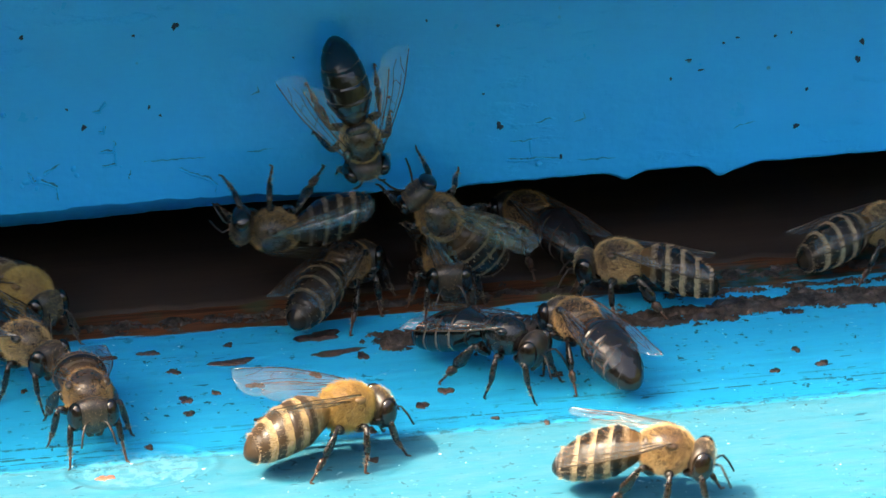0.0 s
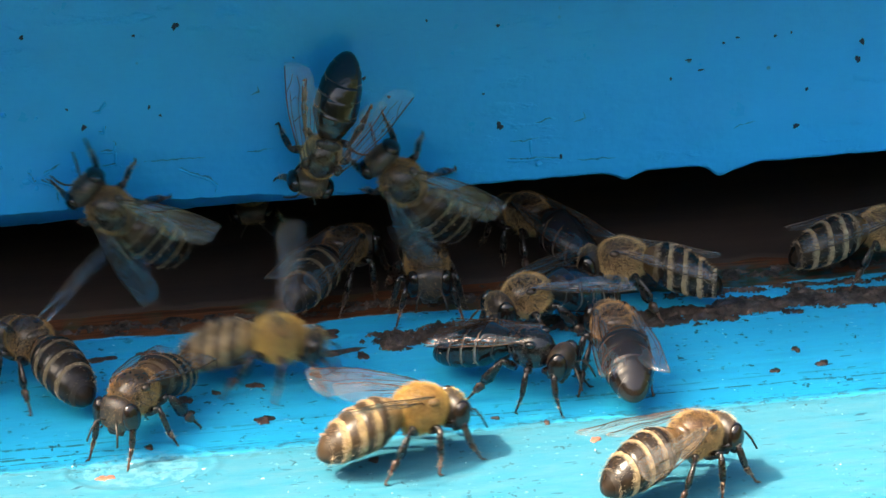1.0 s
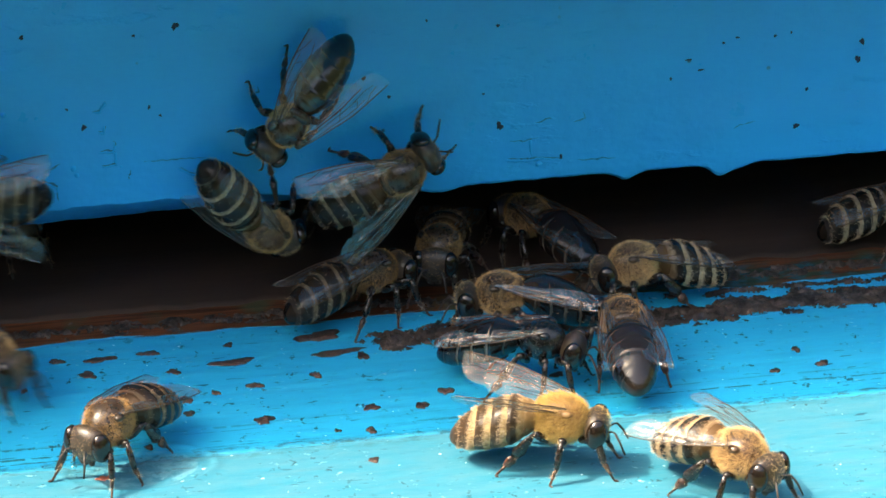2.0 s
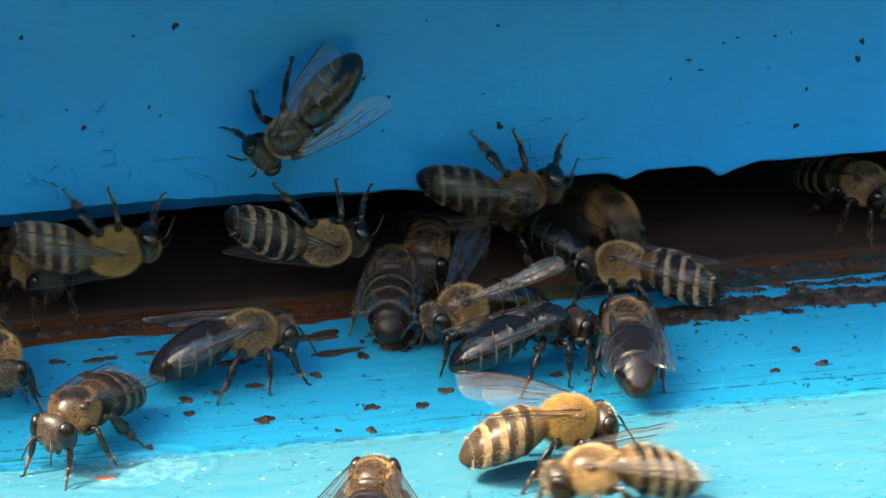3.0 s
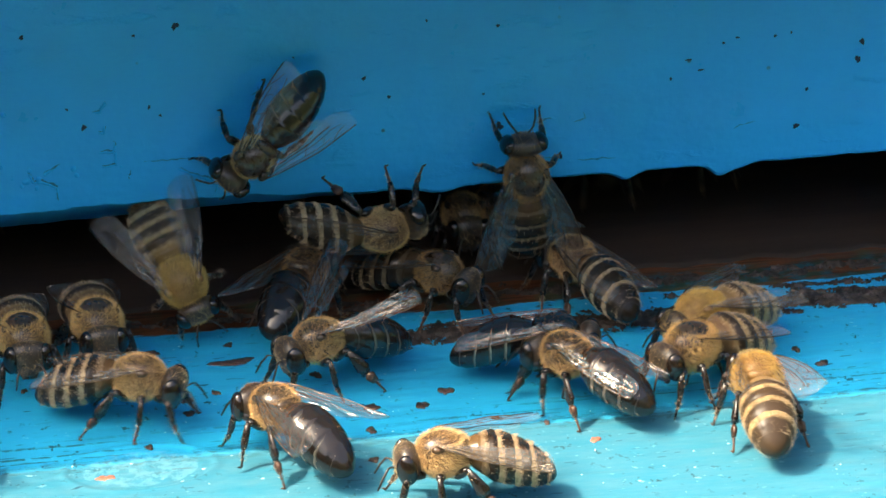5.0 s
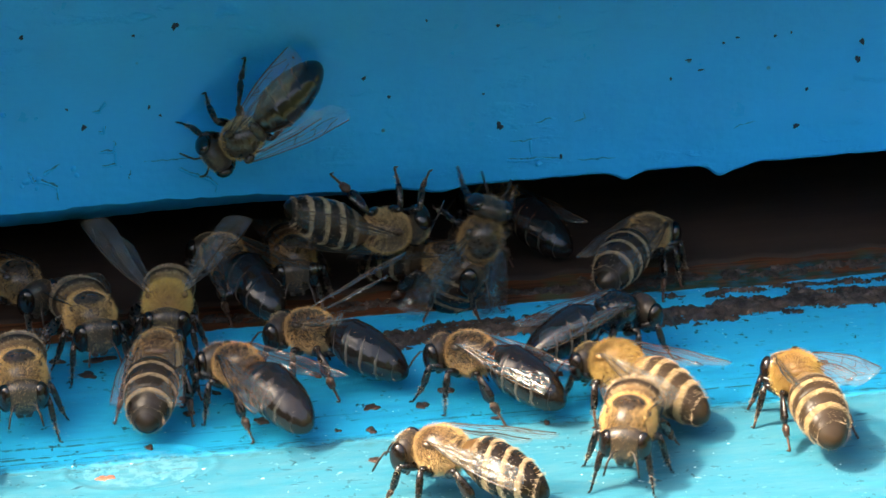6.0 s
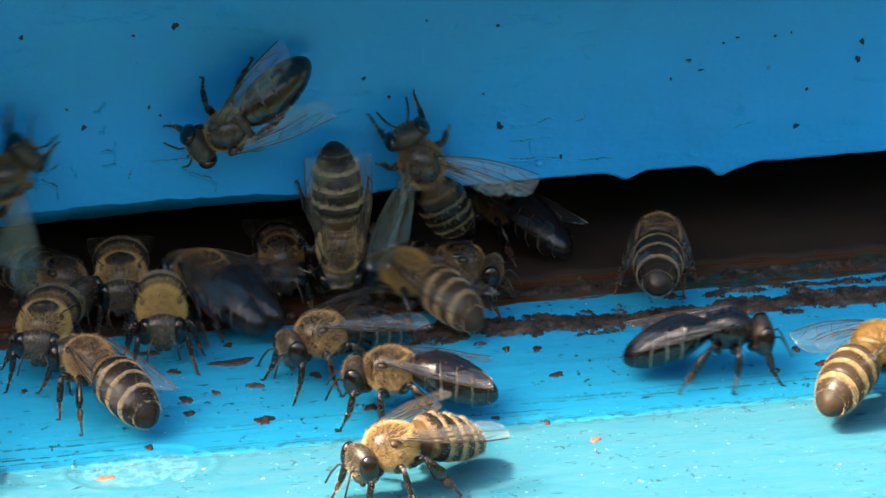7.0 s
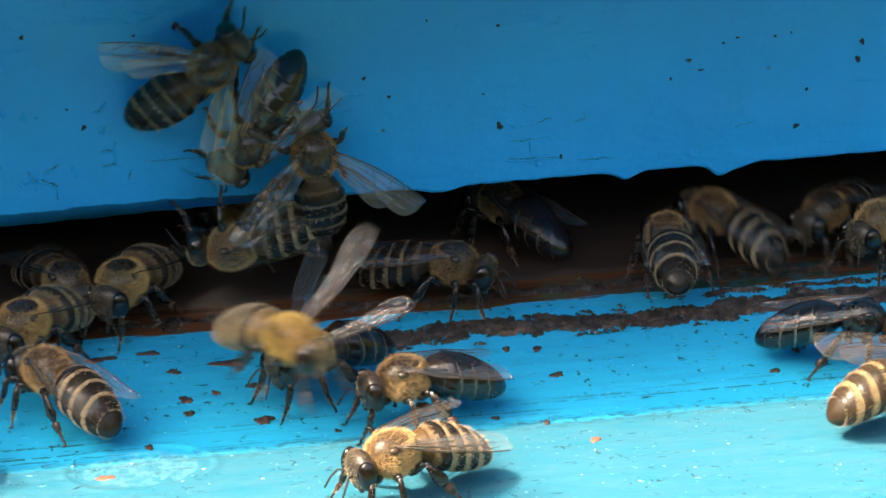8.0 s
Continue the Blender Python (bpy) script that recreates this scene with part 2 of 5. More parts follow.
THORAX_MAT = {"w": chitin("brown thorax", (0.035, 0.018, 0.008), (0.11, 0.055, 0.022), 0.28),
              "d": chitin("dark thorax", (0.020, 0.013, 0.008), (0.065, 0.038, 0.019), 0.25),
              "b": chitin("bald black thorax", (0.006, 0.006, 0.007), (0.015, 0.014, 0.014), 0.2)}
THORAX_MAT["s"] = THORAX_MAT["d"]
THORAX_MAT["r"] = THORAX_MAT["d"]
THORAX_MAT["m"] = THORAX_MAT["d"]
THORAX_MAT["g"] = chitin("golden brown thorax", (0.14, 0.075, 0.025), (0.32, 0.18, 0.06), 0.4)
HEAD_MAT = chitin("dark head", (0.016, 0.011, 0.008), (0.07, 0.045, 0.026), 0.35)
HAIR = {"w": hair_mat("tawny hair", (0.42, 0.235, 0.075), (0.90, 0.63, 0.30)),
        "g": hair_mat("golden hair", (0.40, 0.235, 0.05), (0.76, 0.53, 0.18)),
        "d": hair_mat("brown hair", (0.36, 0.195, 0.06), (0.82, 0.55, 0.25)),
        "b": hair_mat("sparse grey hair", (0.10, 0.08, 0.06), (0.32, 0.27, 0.20)),
        "r": hair_mat("fawn hair", (0.40, 0.22, 0.065), (0.82, 0.54, 0.22))}
HAIR["s"] = HAIR["d"]
# kind m is dimmed: the entrance's low light is put into coat and rings
HAIR["m"] = hair_mat("dull brown hair", (0.19, 0.10, 0.032), (0.56, 0.34, 0.135))
PALE_HAIR = hair_mat("cream band hair", (0.36, 0.23, 0.11), (0.66, 0.46, 0.25))
BELLY = {"w": banded("cream banded abdomen", (0.018, 0.012, 0.008), (0.41, 0.30, 0.17), 0.15, 0.26, (0.12, 0.065, 0.025)),
         "d": banded("dark ringed abdomen", (0.012, 0.009, 0.008), (0.15, 0.125, 0.095), -0.18, 0.16, (0.035, 0.022, 0.014), 130.0),
         "b": banded("black abdomen", (0.007, 0.007, 0.008), (0.24, 0.21, 0.16), -0.17, 0.15, (0.01, 0.009, 0.009), 130.0),
         "r": banded("tawny ringed abdomen", (0.022, 0.014, 0.010), (0.34, 0.23, 0.11), 0.20, 0.30, (0.16, 0.09, 0.04))}
BELLY["g"] = banded("honey banded abdomen", (0.045, 0.027, 0.014), (0.42, 0.29, 0.135), 0.26, 0.32, (0.22, 0.13, 0.05))
BELLY["s"] = BELLY["d"]
BELLY["m"] = banded("dull ringed abdomen", (0.016, 0.011, 0.008), (0.18, 0.13, 0.07), 0.12, 0.26, (0.06, 0.035, 0.018))


# ---- mesh helpers ----
def part(name, bm, material, parent=None, label="", at=None, smooth=True):
    """Links a bmesh, drawn in mm, as one mesh object."""
    bmesh.ops.scale(bm, vec=(MM, MM, MM), verts=bm.verts)
    me = bpy.data.meshes.new(name)
    bm.to_mesh(me)
    bm.free()
    if smooth:
        me.polygons.foreach_set("use_smooth", [True] * len(me.polygons))
    me.materials.append(material)
    ob = new(name, me)
    ob.parent = parent
    if at is not None:
        ob.matrix_basis = at
    return tagged(ob, label)


def at_mm(x, y, z, rx=0, ry=0, rz=0):
    return pose(x * MM, y * MM, z * MM, rx, ry, rz)


def tube(bm, points, radii, n=8, flat=1.0):
    """A tapering tube through points; flat squeezes it sideways."""
    pts = [Vector(p) for p in points]
    rings = []
    for i, p in enumerate(pts):
        d = (pts[min(i + 1, len(pts) - 1)] - pts[max(i - 1, 0)]).normalized()
        a = d.cross(Vector((0.13, 0.2, 1))).normalized()
        b = d.cross(a).normalized()
        r = radii[i]
        rings.append([bm.verts.new(p + a * (r * flat * math.cos(k * math.tau / n)) + b * (r * math.sin(k * math.tau / n)))
                      for k in range(n)])
    for ra, rb in zip(rings, rings[1:]):
        for k in range(n):
            bm.faces.new((ra[k], ra[(k + 1) % n], rb[(k + 1) % n], rb[k]))
    bm.faces.new(rings[0][::-1])
    bm.faces.new(rings[-1])


def ball(bm, centre, size, turn=(0, 0, 0), u=18, v=12):
    m = Matrix.LocRotScale(Vector(centre), Euler([radians(a) for a in turn]), Vector(size))
    bmesh.ops.create_uvsphere(bm, u_segments=u, v_segments=v, radius=1.0, matrix=m)


def box(bm, x0, x1, y0, y1, z0, z1, bevel=0.0):
    m = Matrix.LocRotScale(((x0 + x1) / 2, (y0 + y1) / 2, (z0 + z1) / 2), None, (x1 - x0, y1 - y0, z1 - z0))
    bmesh.ops.create_cube(bm, size=1.0, matrix=m)
    if bevel:
        bmesh.ops.bevel(bm, geom=list(bm.edges), offset=bevel, segments=3, affect="EDGES")


def sheet(name, xs, rows, point, material):
    """A grid surface: point(x, r) for every x and every row value r."""
    bm = bmesh.new()
    grid = [[bm.verts.new(point(x, r)) for x in xs] for r in rows]
    for ga, gb in zip(grid, grid[1:]):
        for i in range(len(xs) - 1):
            bm.faces.new((ga[i], ga[i + 1], gb[i + 1], gb[i]))
    return part(name, bm, material)


def spread(a, b, n):
    return [a + (b - a) * i / (n - 1) for i in range(n)]


# ---- the hive ----
HIVE_X0, HIVE_X1, HIVE_TOP, THICK = -420.0, 160.0, 186.0, 26.0
DRIPS = ((-36, 0.35, 5.0), (-0.2, 0.5, 1.7), (16.0, 0.62, 1.1), (24.2, 1.0, 1.0), (25.8, 0.45, 1.2), (-28, 0.2, 3.0))


def lip(x):
    """Height of the front wall's lower edge: nearly straight, with drips of old paint."""
    z = 9.95 + 0.12 * noise.noise(Vector((x * 0.35, 3.1, 0))) + 0.07 * noise.noise(Vector((x * 1.3, 8.0, 0)))
    for c, h, w in DRIPS:
        z -= h * math.exp(-((x - c) / w) ** 2)
    return z


def wall_point(x, r):
    """r runs from 1 at the top, over 0 where the front rounds under, to -1 at the back of the lip."""
    k = min(1, max(0, (x + 24) / 18))
    drop, back = 3.7 - 3.4 * k, 5.8 - 5.5 * k
    drop += (1 - k) * (0.3 * noise.noise(Vector((x * 0.22, 4, 2))) + 0.15 * noise.noise(Vector((x * 0.8, 1, 6))))
    e = lip(x) - 0.466 * back
    if r >= 0:
        z = e + drop + (HIVE_TOP - e - drop) * r ** 2.2
        swell = 0.10 * noise.noise(Vector((x * 0.10, z * 0.16, 0))) + 0.05 * noise.noise(Vector((x * 0.5, z * 0.5, 4)))
        return (x, swell * min(1, 40 / (abs(x) + abs(z - 15) + 20)), z)
    if r > -0.3:
        t = -r / 0.3
        swell = 0.10 * noise.noise(Vector((x * 0.10, (e + drop) * 0.16, 0))) * (1 - t)
        return (x, swell + back * t, e + drop * (1 - t) + 0.12 * noise.noise(Vector((x * 0.4, t, 9))) * t * (1 - t) * 4)
    t = (-r - 0.3) / 0.7
    return (x, back + (THICK - back) * t, e + 0.1 * min(1, t * 20))


def build_hive():
    xs = [HIVE_X0, -300, -200, -120, -80] + spread(-60, 60, 361) + [80, 120, HIVE_X1]
    rows = spread(1, 0, 60) + spread(-0.02, -0.3, 9) + [-0.31, -0.33, -0.4, -0.6, -0.8, -0.995]
    wall = sheet("wall_front", xs, rows, wall_point, PAINT_WALL)
    tagged(wall, "blue painted hive front wall with dripped lower edge", "wall", kind="structure")
    bm = bmesh.new()
    box(bm, HIVE_X0, HIVE_X1, THICK + 0.05, THICK + 6, 12, HIVE_TOP)
    tagged(part("wall_lining", bm, WOOD_IN, smooth=False), "dark wooden inner face of the hive front", "wall", kind="structure")
    for name, x0, x1, y0, y1 in (("wall_west", HIVE_X0 - 20, HIVE_X0, 0, 380), ("wall_east", HIVE_X1, HIVE_X1 + 20, 0, 380),
                                 ("wall_back", HIVE_X0, HIVE_X1, 360, 380)):
        bm = bmesh.new()
        box(bm, x0, x1, y0, y1, -0.5, HIVE_TOP)
        tagged(part(name, bm, WOOD_IN, smooth=False), "plain wooden wall of the hive box", "wall", kind="structure")
    bm = bmesh.new()
    box(bm, HIVE_X0 - 20, HIVE_X1 + 20, 0, 390, HIVE_TOP, HIVE_TOP + 14)
    tagged(part("roof", bm, ROOF_MAT, smooth=False), "weathered flat board roof of the hive", "roof", kind="structure")
    # ledge out of view, added to shade the wall and the back of the board
    bm = bmesh.new()
    box(bm, -170, HIVE_X1 + 20, -24.4, 3.0, 38.6, 50, 0.8)
    for v in bm.verts:
        v.co.z += 0.02 * v.co.x
    tagged(part("porch_ledge", bm, PAINT_WALL, smooth=False), "unseen blue ledge added to shade the hive entrance", "ledge", kind="structure")
    bm = bmesh.new()
    box(bm, HIVE_X0 - 30, HIVE_X1 + 30, -70, 400, -420, -26)
    tagged(part("stand", bm, ROOF_MAT, smooth=False), "plain wooden stand under the hive", "stand", kind="structure")
    # ring out of view, added to keep low sky light off the hive
    bm = bmesh.new()
    rows = []
    for h in (-421, 300, 900, 1400, 1950, 2150):
        ring = []
        for k in range(120):
            a = k * math.tau / 120
            r = 3500 + 260 * noise.noise(Vector((math.cos(a) * 9, math.sin(a) * 9, h * 0.004))) + (700 if h == 2150 else 0)
            tall = 1 - 0.12 * max(0, math.cos(a + 0.7)) if h > 0 else 1
            ring.append(bm.verts.new((r * math.cos(a), r * math.sin(a), h * tall + 120 * noise.noise(Vector((math.cos(a) * 14, math.sin(a) * 14, 3))) * (h > 0))))
        rows.append(ring)
    for ra, rb in zip(rows, rows[1:]):
        for k in range(120):
            bm.faces.new((ra[k], rb[k], rb[(k + 1) % 120], ra[(k + 1) % 120]))
    tagged(part("backdrop", bm, SKY_BLOCK), "unseen dark green ring added to block the low sky", "hedge", kind="structure")
    bm = bmesh.new()
    bmesh.ops.create_grid(bm, x_segments=2, y_segments=2, size=400000.0, matrix=Matrix.Translation((0, 0, -421)))
    tagged(part("ground", bm, GROUND), "rough grassy ground round the hive", "ground", kind="structure")


def board_height(x, y):
    """Relief of the landing board: a shallow paint ridge where the front strip begins, brush furrows, old blisters."""
    near = math.exp(-(y + 24.6 + 0.5 * noise.noise(Vector((x * 0.2, 1, 7)))) ** 2 / 0.10)
    z = -0.16 * near * (0.6 + 0.8 * noise.noise(Vector((x * 1.1, 2, 5))))
    z += 0.05 * noise.noise(Vector((x * 0.12, y * 0.9, 1))) + 0.03 * noise.noise(Vector((x * 0.7, y * 2.2, 2)))
    d = math.hypot((x + 28.6) / 5.9, (y + 25.8) / 3.6)
    if d < 1.25:
        z += 0.13 * math.exp(-((d - 1.0) / 0.06) ** 2) + 0.22 * max(0, 1 - d) * noise.noise(Vector((x * 1.7, y * 1.7, 3)))
    return z


def build_board():
    xs = [HIVE_X0, -200, -100, -70] + spread(-52, 52, 400) + [70, 110, HIVE_X1]
    ys = spread(-46, 6, 260) + [10, 16, 24, 40, 80, 160, 359]

    def top(x, y):
        if y <= -45.99:
            return (x, y, -24)
        return (x, y, board_height(x, y) if y < 6 else 0.0)

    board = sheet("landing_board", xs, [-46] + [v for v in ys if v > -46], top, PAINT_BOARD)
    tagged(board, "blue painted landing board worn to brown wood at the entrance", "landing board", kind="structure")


# Sheet behind the sill whose dark colour stands in for the slot's shade.
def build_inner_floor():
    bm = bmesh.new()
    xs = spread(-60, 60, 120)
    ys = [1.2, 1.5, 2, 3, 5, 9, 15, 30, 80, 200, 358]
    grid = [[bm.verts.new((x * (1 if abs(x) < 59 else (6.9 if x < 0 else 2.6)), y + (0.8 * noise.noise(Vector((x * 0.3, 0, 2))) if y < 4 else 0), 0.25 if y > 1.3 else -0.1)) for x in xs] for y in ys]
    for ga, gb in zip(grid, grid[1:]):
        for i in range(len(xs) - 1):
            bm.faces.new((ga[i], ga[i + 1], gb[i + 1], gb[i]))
    tagged(part("floor", bm, FLOOR_MAT), "floor inside the hive with the slot's shade in its dark colour", "floor", kind="structure")


def crust_mask(x, y):
    """Above 0 where brown crust lies on the board."""
    n = 0.68 * noise.noise(Vector((x * 0.45, y * 1.1, 11))) + 0.42 * noise.noise(Vector((x * 1.6, y * 2.6, 12)))
    n += 0.30 * noise.noise(Vector((x * 4.0, y * 6.0, 13)))
    main = 0.0
    if x > -10:
        c = -7.9 + 0.5 * math.sin(x * 0.23 + 1.0)
        main = 0.88 * math.exp(-((y - c) / 1.85) ** 2) * min(1, (x + 10) / 4)
    far = 0.0
    if x > 16:
        far = 0.62 * math.exp(-((y + 4.7) / 0.7) ** 2) * min(1, (x - 16) / 6)
    back = 0.52 * math.exp(-((y + 1.3) / 1.2) ** 2)
    return max(main, far, back) + n * 0.78 - 0.42


def build_crust():
    """Each connected patch of crust is a thing of its own."""
    sx, sy = 0.2, 0.17
    cells = {(i, j) for i in range(420) for j in range(66) if crust_mask(-40 + (i + 0.5) * sx, -10.4 + (j + 0.5) * sy) > -0.03}

    def chunk(i, j):
        """The crust has cracked across into lumps some 6 mm long."""
        x, y = -40 + i * sx, -10.4 + j * sy
        return math.floor((x + 2.5 * noise.noise(Vector((x * 0.3, y * 0.8, 21)))) / 6.0)

    def corner(bm, made, i, j):
        if (i, j) not in made:
            x, y = -40 + i * sx, -10.4 + j * sy
            h = crust_mask(x, y)
            jit = 0.05 * noise.noise(Vector((x * 7, y * 7, 5)))
            rough = 0.26 * noise.noise(Vector((x * 3.2, y * 3.2, 6))) * min(1, max(0, h) * 5)
            rough += 0.16 * noise.noise(Vector((x * 7.5, y * 7.5, 16))) * min(1, max(0, h) * 5)
            made[(i, j)] = bm.verts.new((x + jit, y + jit, board_height(x, y) + (-0.06 if h <= 0 else min(0.42, 0.06 + h * 0.7) + rough)))
        return made[(i, j)]

    while cells:
        todo = [min(cells)]
        cells.discard(todo[0])
        patch = []
        while todo:
            i, j = todo.pop()
            patch.append((i, j))
            for near in ((i + 1, j), (i - 1, j), (i, j + 1), (i, j - 1)):
                if near in cells and chunk(*near) == chunk(i, j):
                    cells.discard(near)
                    todo.append(near)
        if len(patch) < 6:
            continue
        bm, made = bmesh.new(), {}
        for i, j in sorted(patch):
            bm.faces.new([corner(bm, made, *c) for c in ((i, j), (i + 1, j), (i + 1, j + 1), (i, j + 1))])
        tagged(part("crust_patch", bm, CRUST), "lump of dark brown crust on the worn entrance board", "crust", "crust patches")


def blob(size_x, size_y, height, seed, n=22, jag=1.0):
    """A flat irregular flake or droplet."""
    bm = bmesh.new()
    rnd = random.Random(seed)
    ph = [rnd.uniform(0, 6.28) for _ in range(4)]

    def edge(a):
        return 0.95 + jag * (0.22 * math.sin(2 * a + ph[0]) + 0.18 * math.sin(3 * a + ph[1]) + 0.14 * math.sin(5 * a + ph[2]) + 0.08 * math.sin(9 * a + ph[3]))

    chip = [1 + 0.13 * jag * rnd.uniform(-1, 1) for _ in range(n)]
    rings = []
    for f, h in ((1.0, -0.02), (0.9, height * 0.7), (0.55, height), (0.25, height * 0.8)):
        rings.append([bm.verts.new((size_x / 2 * f * chip[k] * edge(k * math.tau / n) * math.cos(k * math.tau / n),
                                    size_y / 2 * f * chip[k] * edge(k * math.tau / n) * math.sin(k * math.tau / n),
                                    h * (1 + 0.4 * rnd.uniform(-1, 1)) if h > 0 else h)) for k in range(n)])
    for ra, rb in zip(rings, rings[1:]):
        for k in range(n):
            bm.faces.new((ra[k], ra[(k + 1) % n], rb[(k + 1) % n], rb[k]))
    bm.faces.new(rings[-1])
    return bm


# x, y, width, depth of the brown flakes on the landing board
FLAKES_WEST = ((-19.3, -6.3, 0.9, 0.9), (-19.4, -9.5, 3.2, 1.5), (-18.2, -20.0, 1.5, 1.5), (-9.5, -19.4, 1.2, 1.6), (-5.5, -19.9, 1.0, 1.5), (-10.2, -23.3, 0.8, 1.0),
               (-10.8, -28.0, 1.1, 0.9), (-3.2, -17.8, 1.3, 1.5), (-23.9, -17.8, 0.8, 1.0), (-23.9, -15.3, 1.1, 1.6), (-21.4, -14.6, 0.7, 0.8), (-18.1, -14.0, 1.5, 0.8),
               (-24.3, -10.2, 1.1, 1.3), (-25.9, -6.5, 1.5, 1.1), (-11.6, -6.2, 3.5, 2.2), (-10.9, -9.4, 4.4, 1.3), (-8.7, -10.4, 0.8, 2.0), (-13.0, -13.1, 0.8, 1.1),
               (23.8, -19.5, 0.8, 1.0), (26.5, -16.2, 0.8, 1.0))
FLAKES_EAST = ((27.9, -19.1, 1.2, 0.8), (6.2, -16.8, 1.1, 1.3), (5.6, -12.0, 0.8, 1.1), (3.1, -11.6, 0.6, 1.0), (-27.6, -22.7, 0.8, 0.9), (-0.2, -23.2, 0.6, 0.7),
               (3.6, -24.7, 0.5, 0.7), (-31.2, -9.4, 1.6, 1.5), (-30.0, -6.9, 2.7, 1.1), (-33.5, -6.7, 1.4, 0.7), (-12.8, -22.8, 0.6, 0.6), (-36.5, -11.3, 0.6, 0.7))
# x, z, width, height of the dark specks on the front wall
SPECKS_WEST = ((-22.0, 26.1, 0.71, 0.79), (-29.8, 17.8, 0.48, 0.63), (-34.4, 26.0, 0.48, 0.42), (-6.6, 20.3, 0.38, 0.42), (-4.5, 18.5, 0.33, 0.37), (-31.1, 19.5, 0.24, 0.26),
               (-24.4, 19.2, 0.24, 0.47), (-23.5, 18.4, 0.29, 0.26), (-25.4, 25.5, 0.29, 0.32), (-1.3, 25.0, 0.24, 0.26), (-12.4, 22.6, 0.2, 0.22))
SPECKS_EAST = ((36.3, 20.3, 0.57, 0.63), (36.0, 18.7, 0.57, 0.84), (30.8, 13.0, 0.57, 0.63), (4.9, 15.1, 0.67, 0.84), (31.6, 16.3, 0.33, 0.37), (21.1, 19.8, 0.9, 0.15),
               (22.2, 18.8, 0.7, 0.2), (4.7, 24.1, 0.33, 0.37), (10.2, 11.9, 0.38, 0.42), (19.6, 18.2, 0.29, 0.32), (3.5, 18.1, 0.24, 0.26), (24.1, 21.1, 0.38, 0.21),
               (25.3, 21.5, 0.38, 0.21), (28.6, 21.4, 0.29, 0.32), (30.0, 21.6, 0.24, 0.26))

# width, then x, z along each fine crack in the wall paint
CRACKS_WEST = ((0.16, (-28.6, 15.6), (-27.5, 15.6), (-27.3, 16.1), (-27.5, 16.4)),
               (0.14, (-27.3, 15.5), (-27.3, 14.4), (-28.5, 14.3)),
               (0.12, (-28.0, 20.0), (-28.5, 19.2), (-29.0, 19.2)),
               (0.12, (-28.1, 17.9), (-28.2, 17.3), (-28.7, 17.4)),
               (0.16, (-33.2, 14.1), (-31.9, 14.7)),
               (0.22, (-34.5, 14.2), (-34.1, 13.4), (-33.4, 13.4), (-32.3, 12.8), (-32.2, 11.5)),
               (0.1, (-25.0, 14.4), (-20.0, 14.4)),
               (0.16, (-22.1, 13.6), (-21.0, 13.0), (-19.6, 12.4), (-19.1, 11.9), (-19.2, 11.1)),
               (0.12, (-16.5, 14.5), (-15.3, 14.6), (-14.3, 14.6)))
CRACKS_EAST = ((0.16, (-26.2, 13.7), (-26.3, 12.9)),
               (0.14, (-16.0, 19.5), (-15.4, 19.8), (-15.4, 20.3)),
               (0.15, (5.6, 12.0), (7.5, 11.9), (8.6, 12.0), (10.3, 11.7)),
               (0.14, (7.5, 13.6), (7.7, 12.1)),
               (0.12, (5.8, 13.6), (8.2, 13.6)),
               (0.12, (11.7, 11.4), (14.9, 11.4)),
               (0.1, (8.0, 15.2), (9.3, 15.4)),
               (0.14, (11.3, 14.9), (12.2, 15.2), (12.1, 15.8)),
               (0.1, (25.3, 13.3), (27.0, 13.8)))
# x, z, size of the glossy blisters in the wall paint
BLISTERS = ((-36.3, 19.4, 0.43), (-33.6, 18.9, 0.29), (-30.8, 14.3, 0.43), (-30.6, 13.6, 0.38), (-34.4, 14.3, 0.38), (-34.7, 13.4, 0.57), (-33.7, 13.6, 0.43), (-36.7, 14.8, 0.33), (-26.9, 14.1, 0.19), (-35.8, 13.7, 0.19), (8.3, 11.4, 0.48), (-33.9, 12.7, 0.38), (-35.1, 13.0, 0.33))


def crack(width, points, seed):
    """A thin crooked groove: a narrow ribbon with frayed edges, open at its middle and closing at its ends."""
    bm, rnd, line = bmesh.new(), random.Random(seed), []
    for a, c in zip(points, points[1:]):
        n = max(3, int(math.dist(a, c) / 0.12))
        line += [(a[0] + (c[0] - a[0]) * i / n, a[1] + (c[1] - a[1]) * i / n) for i in range(n)]
    line.append(points[-1])
    pairs = []
    for i, (x, z) in enumerate(line):
        u = i / (len(line) - 1)
        w = 1.5 * width * (0.3 + 0.7 * math.sin(math.pi * u)) * rnd.uniform(0.15, 1.0) / 2
        x += 0.16 * noise.noise(Vector((x * 1.8, z * 1.8, seed)))
        z += 0.16 * noise.noise(Vector((x * 1.8, z * 1.8, seed + 50)))
        d = Vector(line[min(i + 1, len(line) - 1)]) - Vector(line[max(i - 1, 0)])
        d = Vector((-d.y, d.x)).normalized() * w
        y = wall_face(x, z) - 0.02
        pairs.append([bm.verts.new((x + s * d.x, y + 0.01 * abs(s), z + s * d.y)) for s in (-1, 0, 1)])
    for a, c in zip(pairs, pairs[1:]):
        for k in (0, 1):
            bm.faces.new((a[k], a[k + 1], c[k + 1], c[k]))
    return bm


def wall_face(x, z):
    swell = 0.10 * noise.noise(Vector((x * 0.10, z * 0.16, 0))) + 0.05 * noise.noise(Vector((x * 0.5, z * 0.5, 4)))
    return swell * min(1, 40 / (abs(x) + abs(z - 15) + 20))


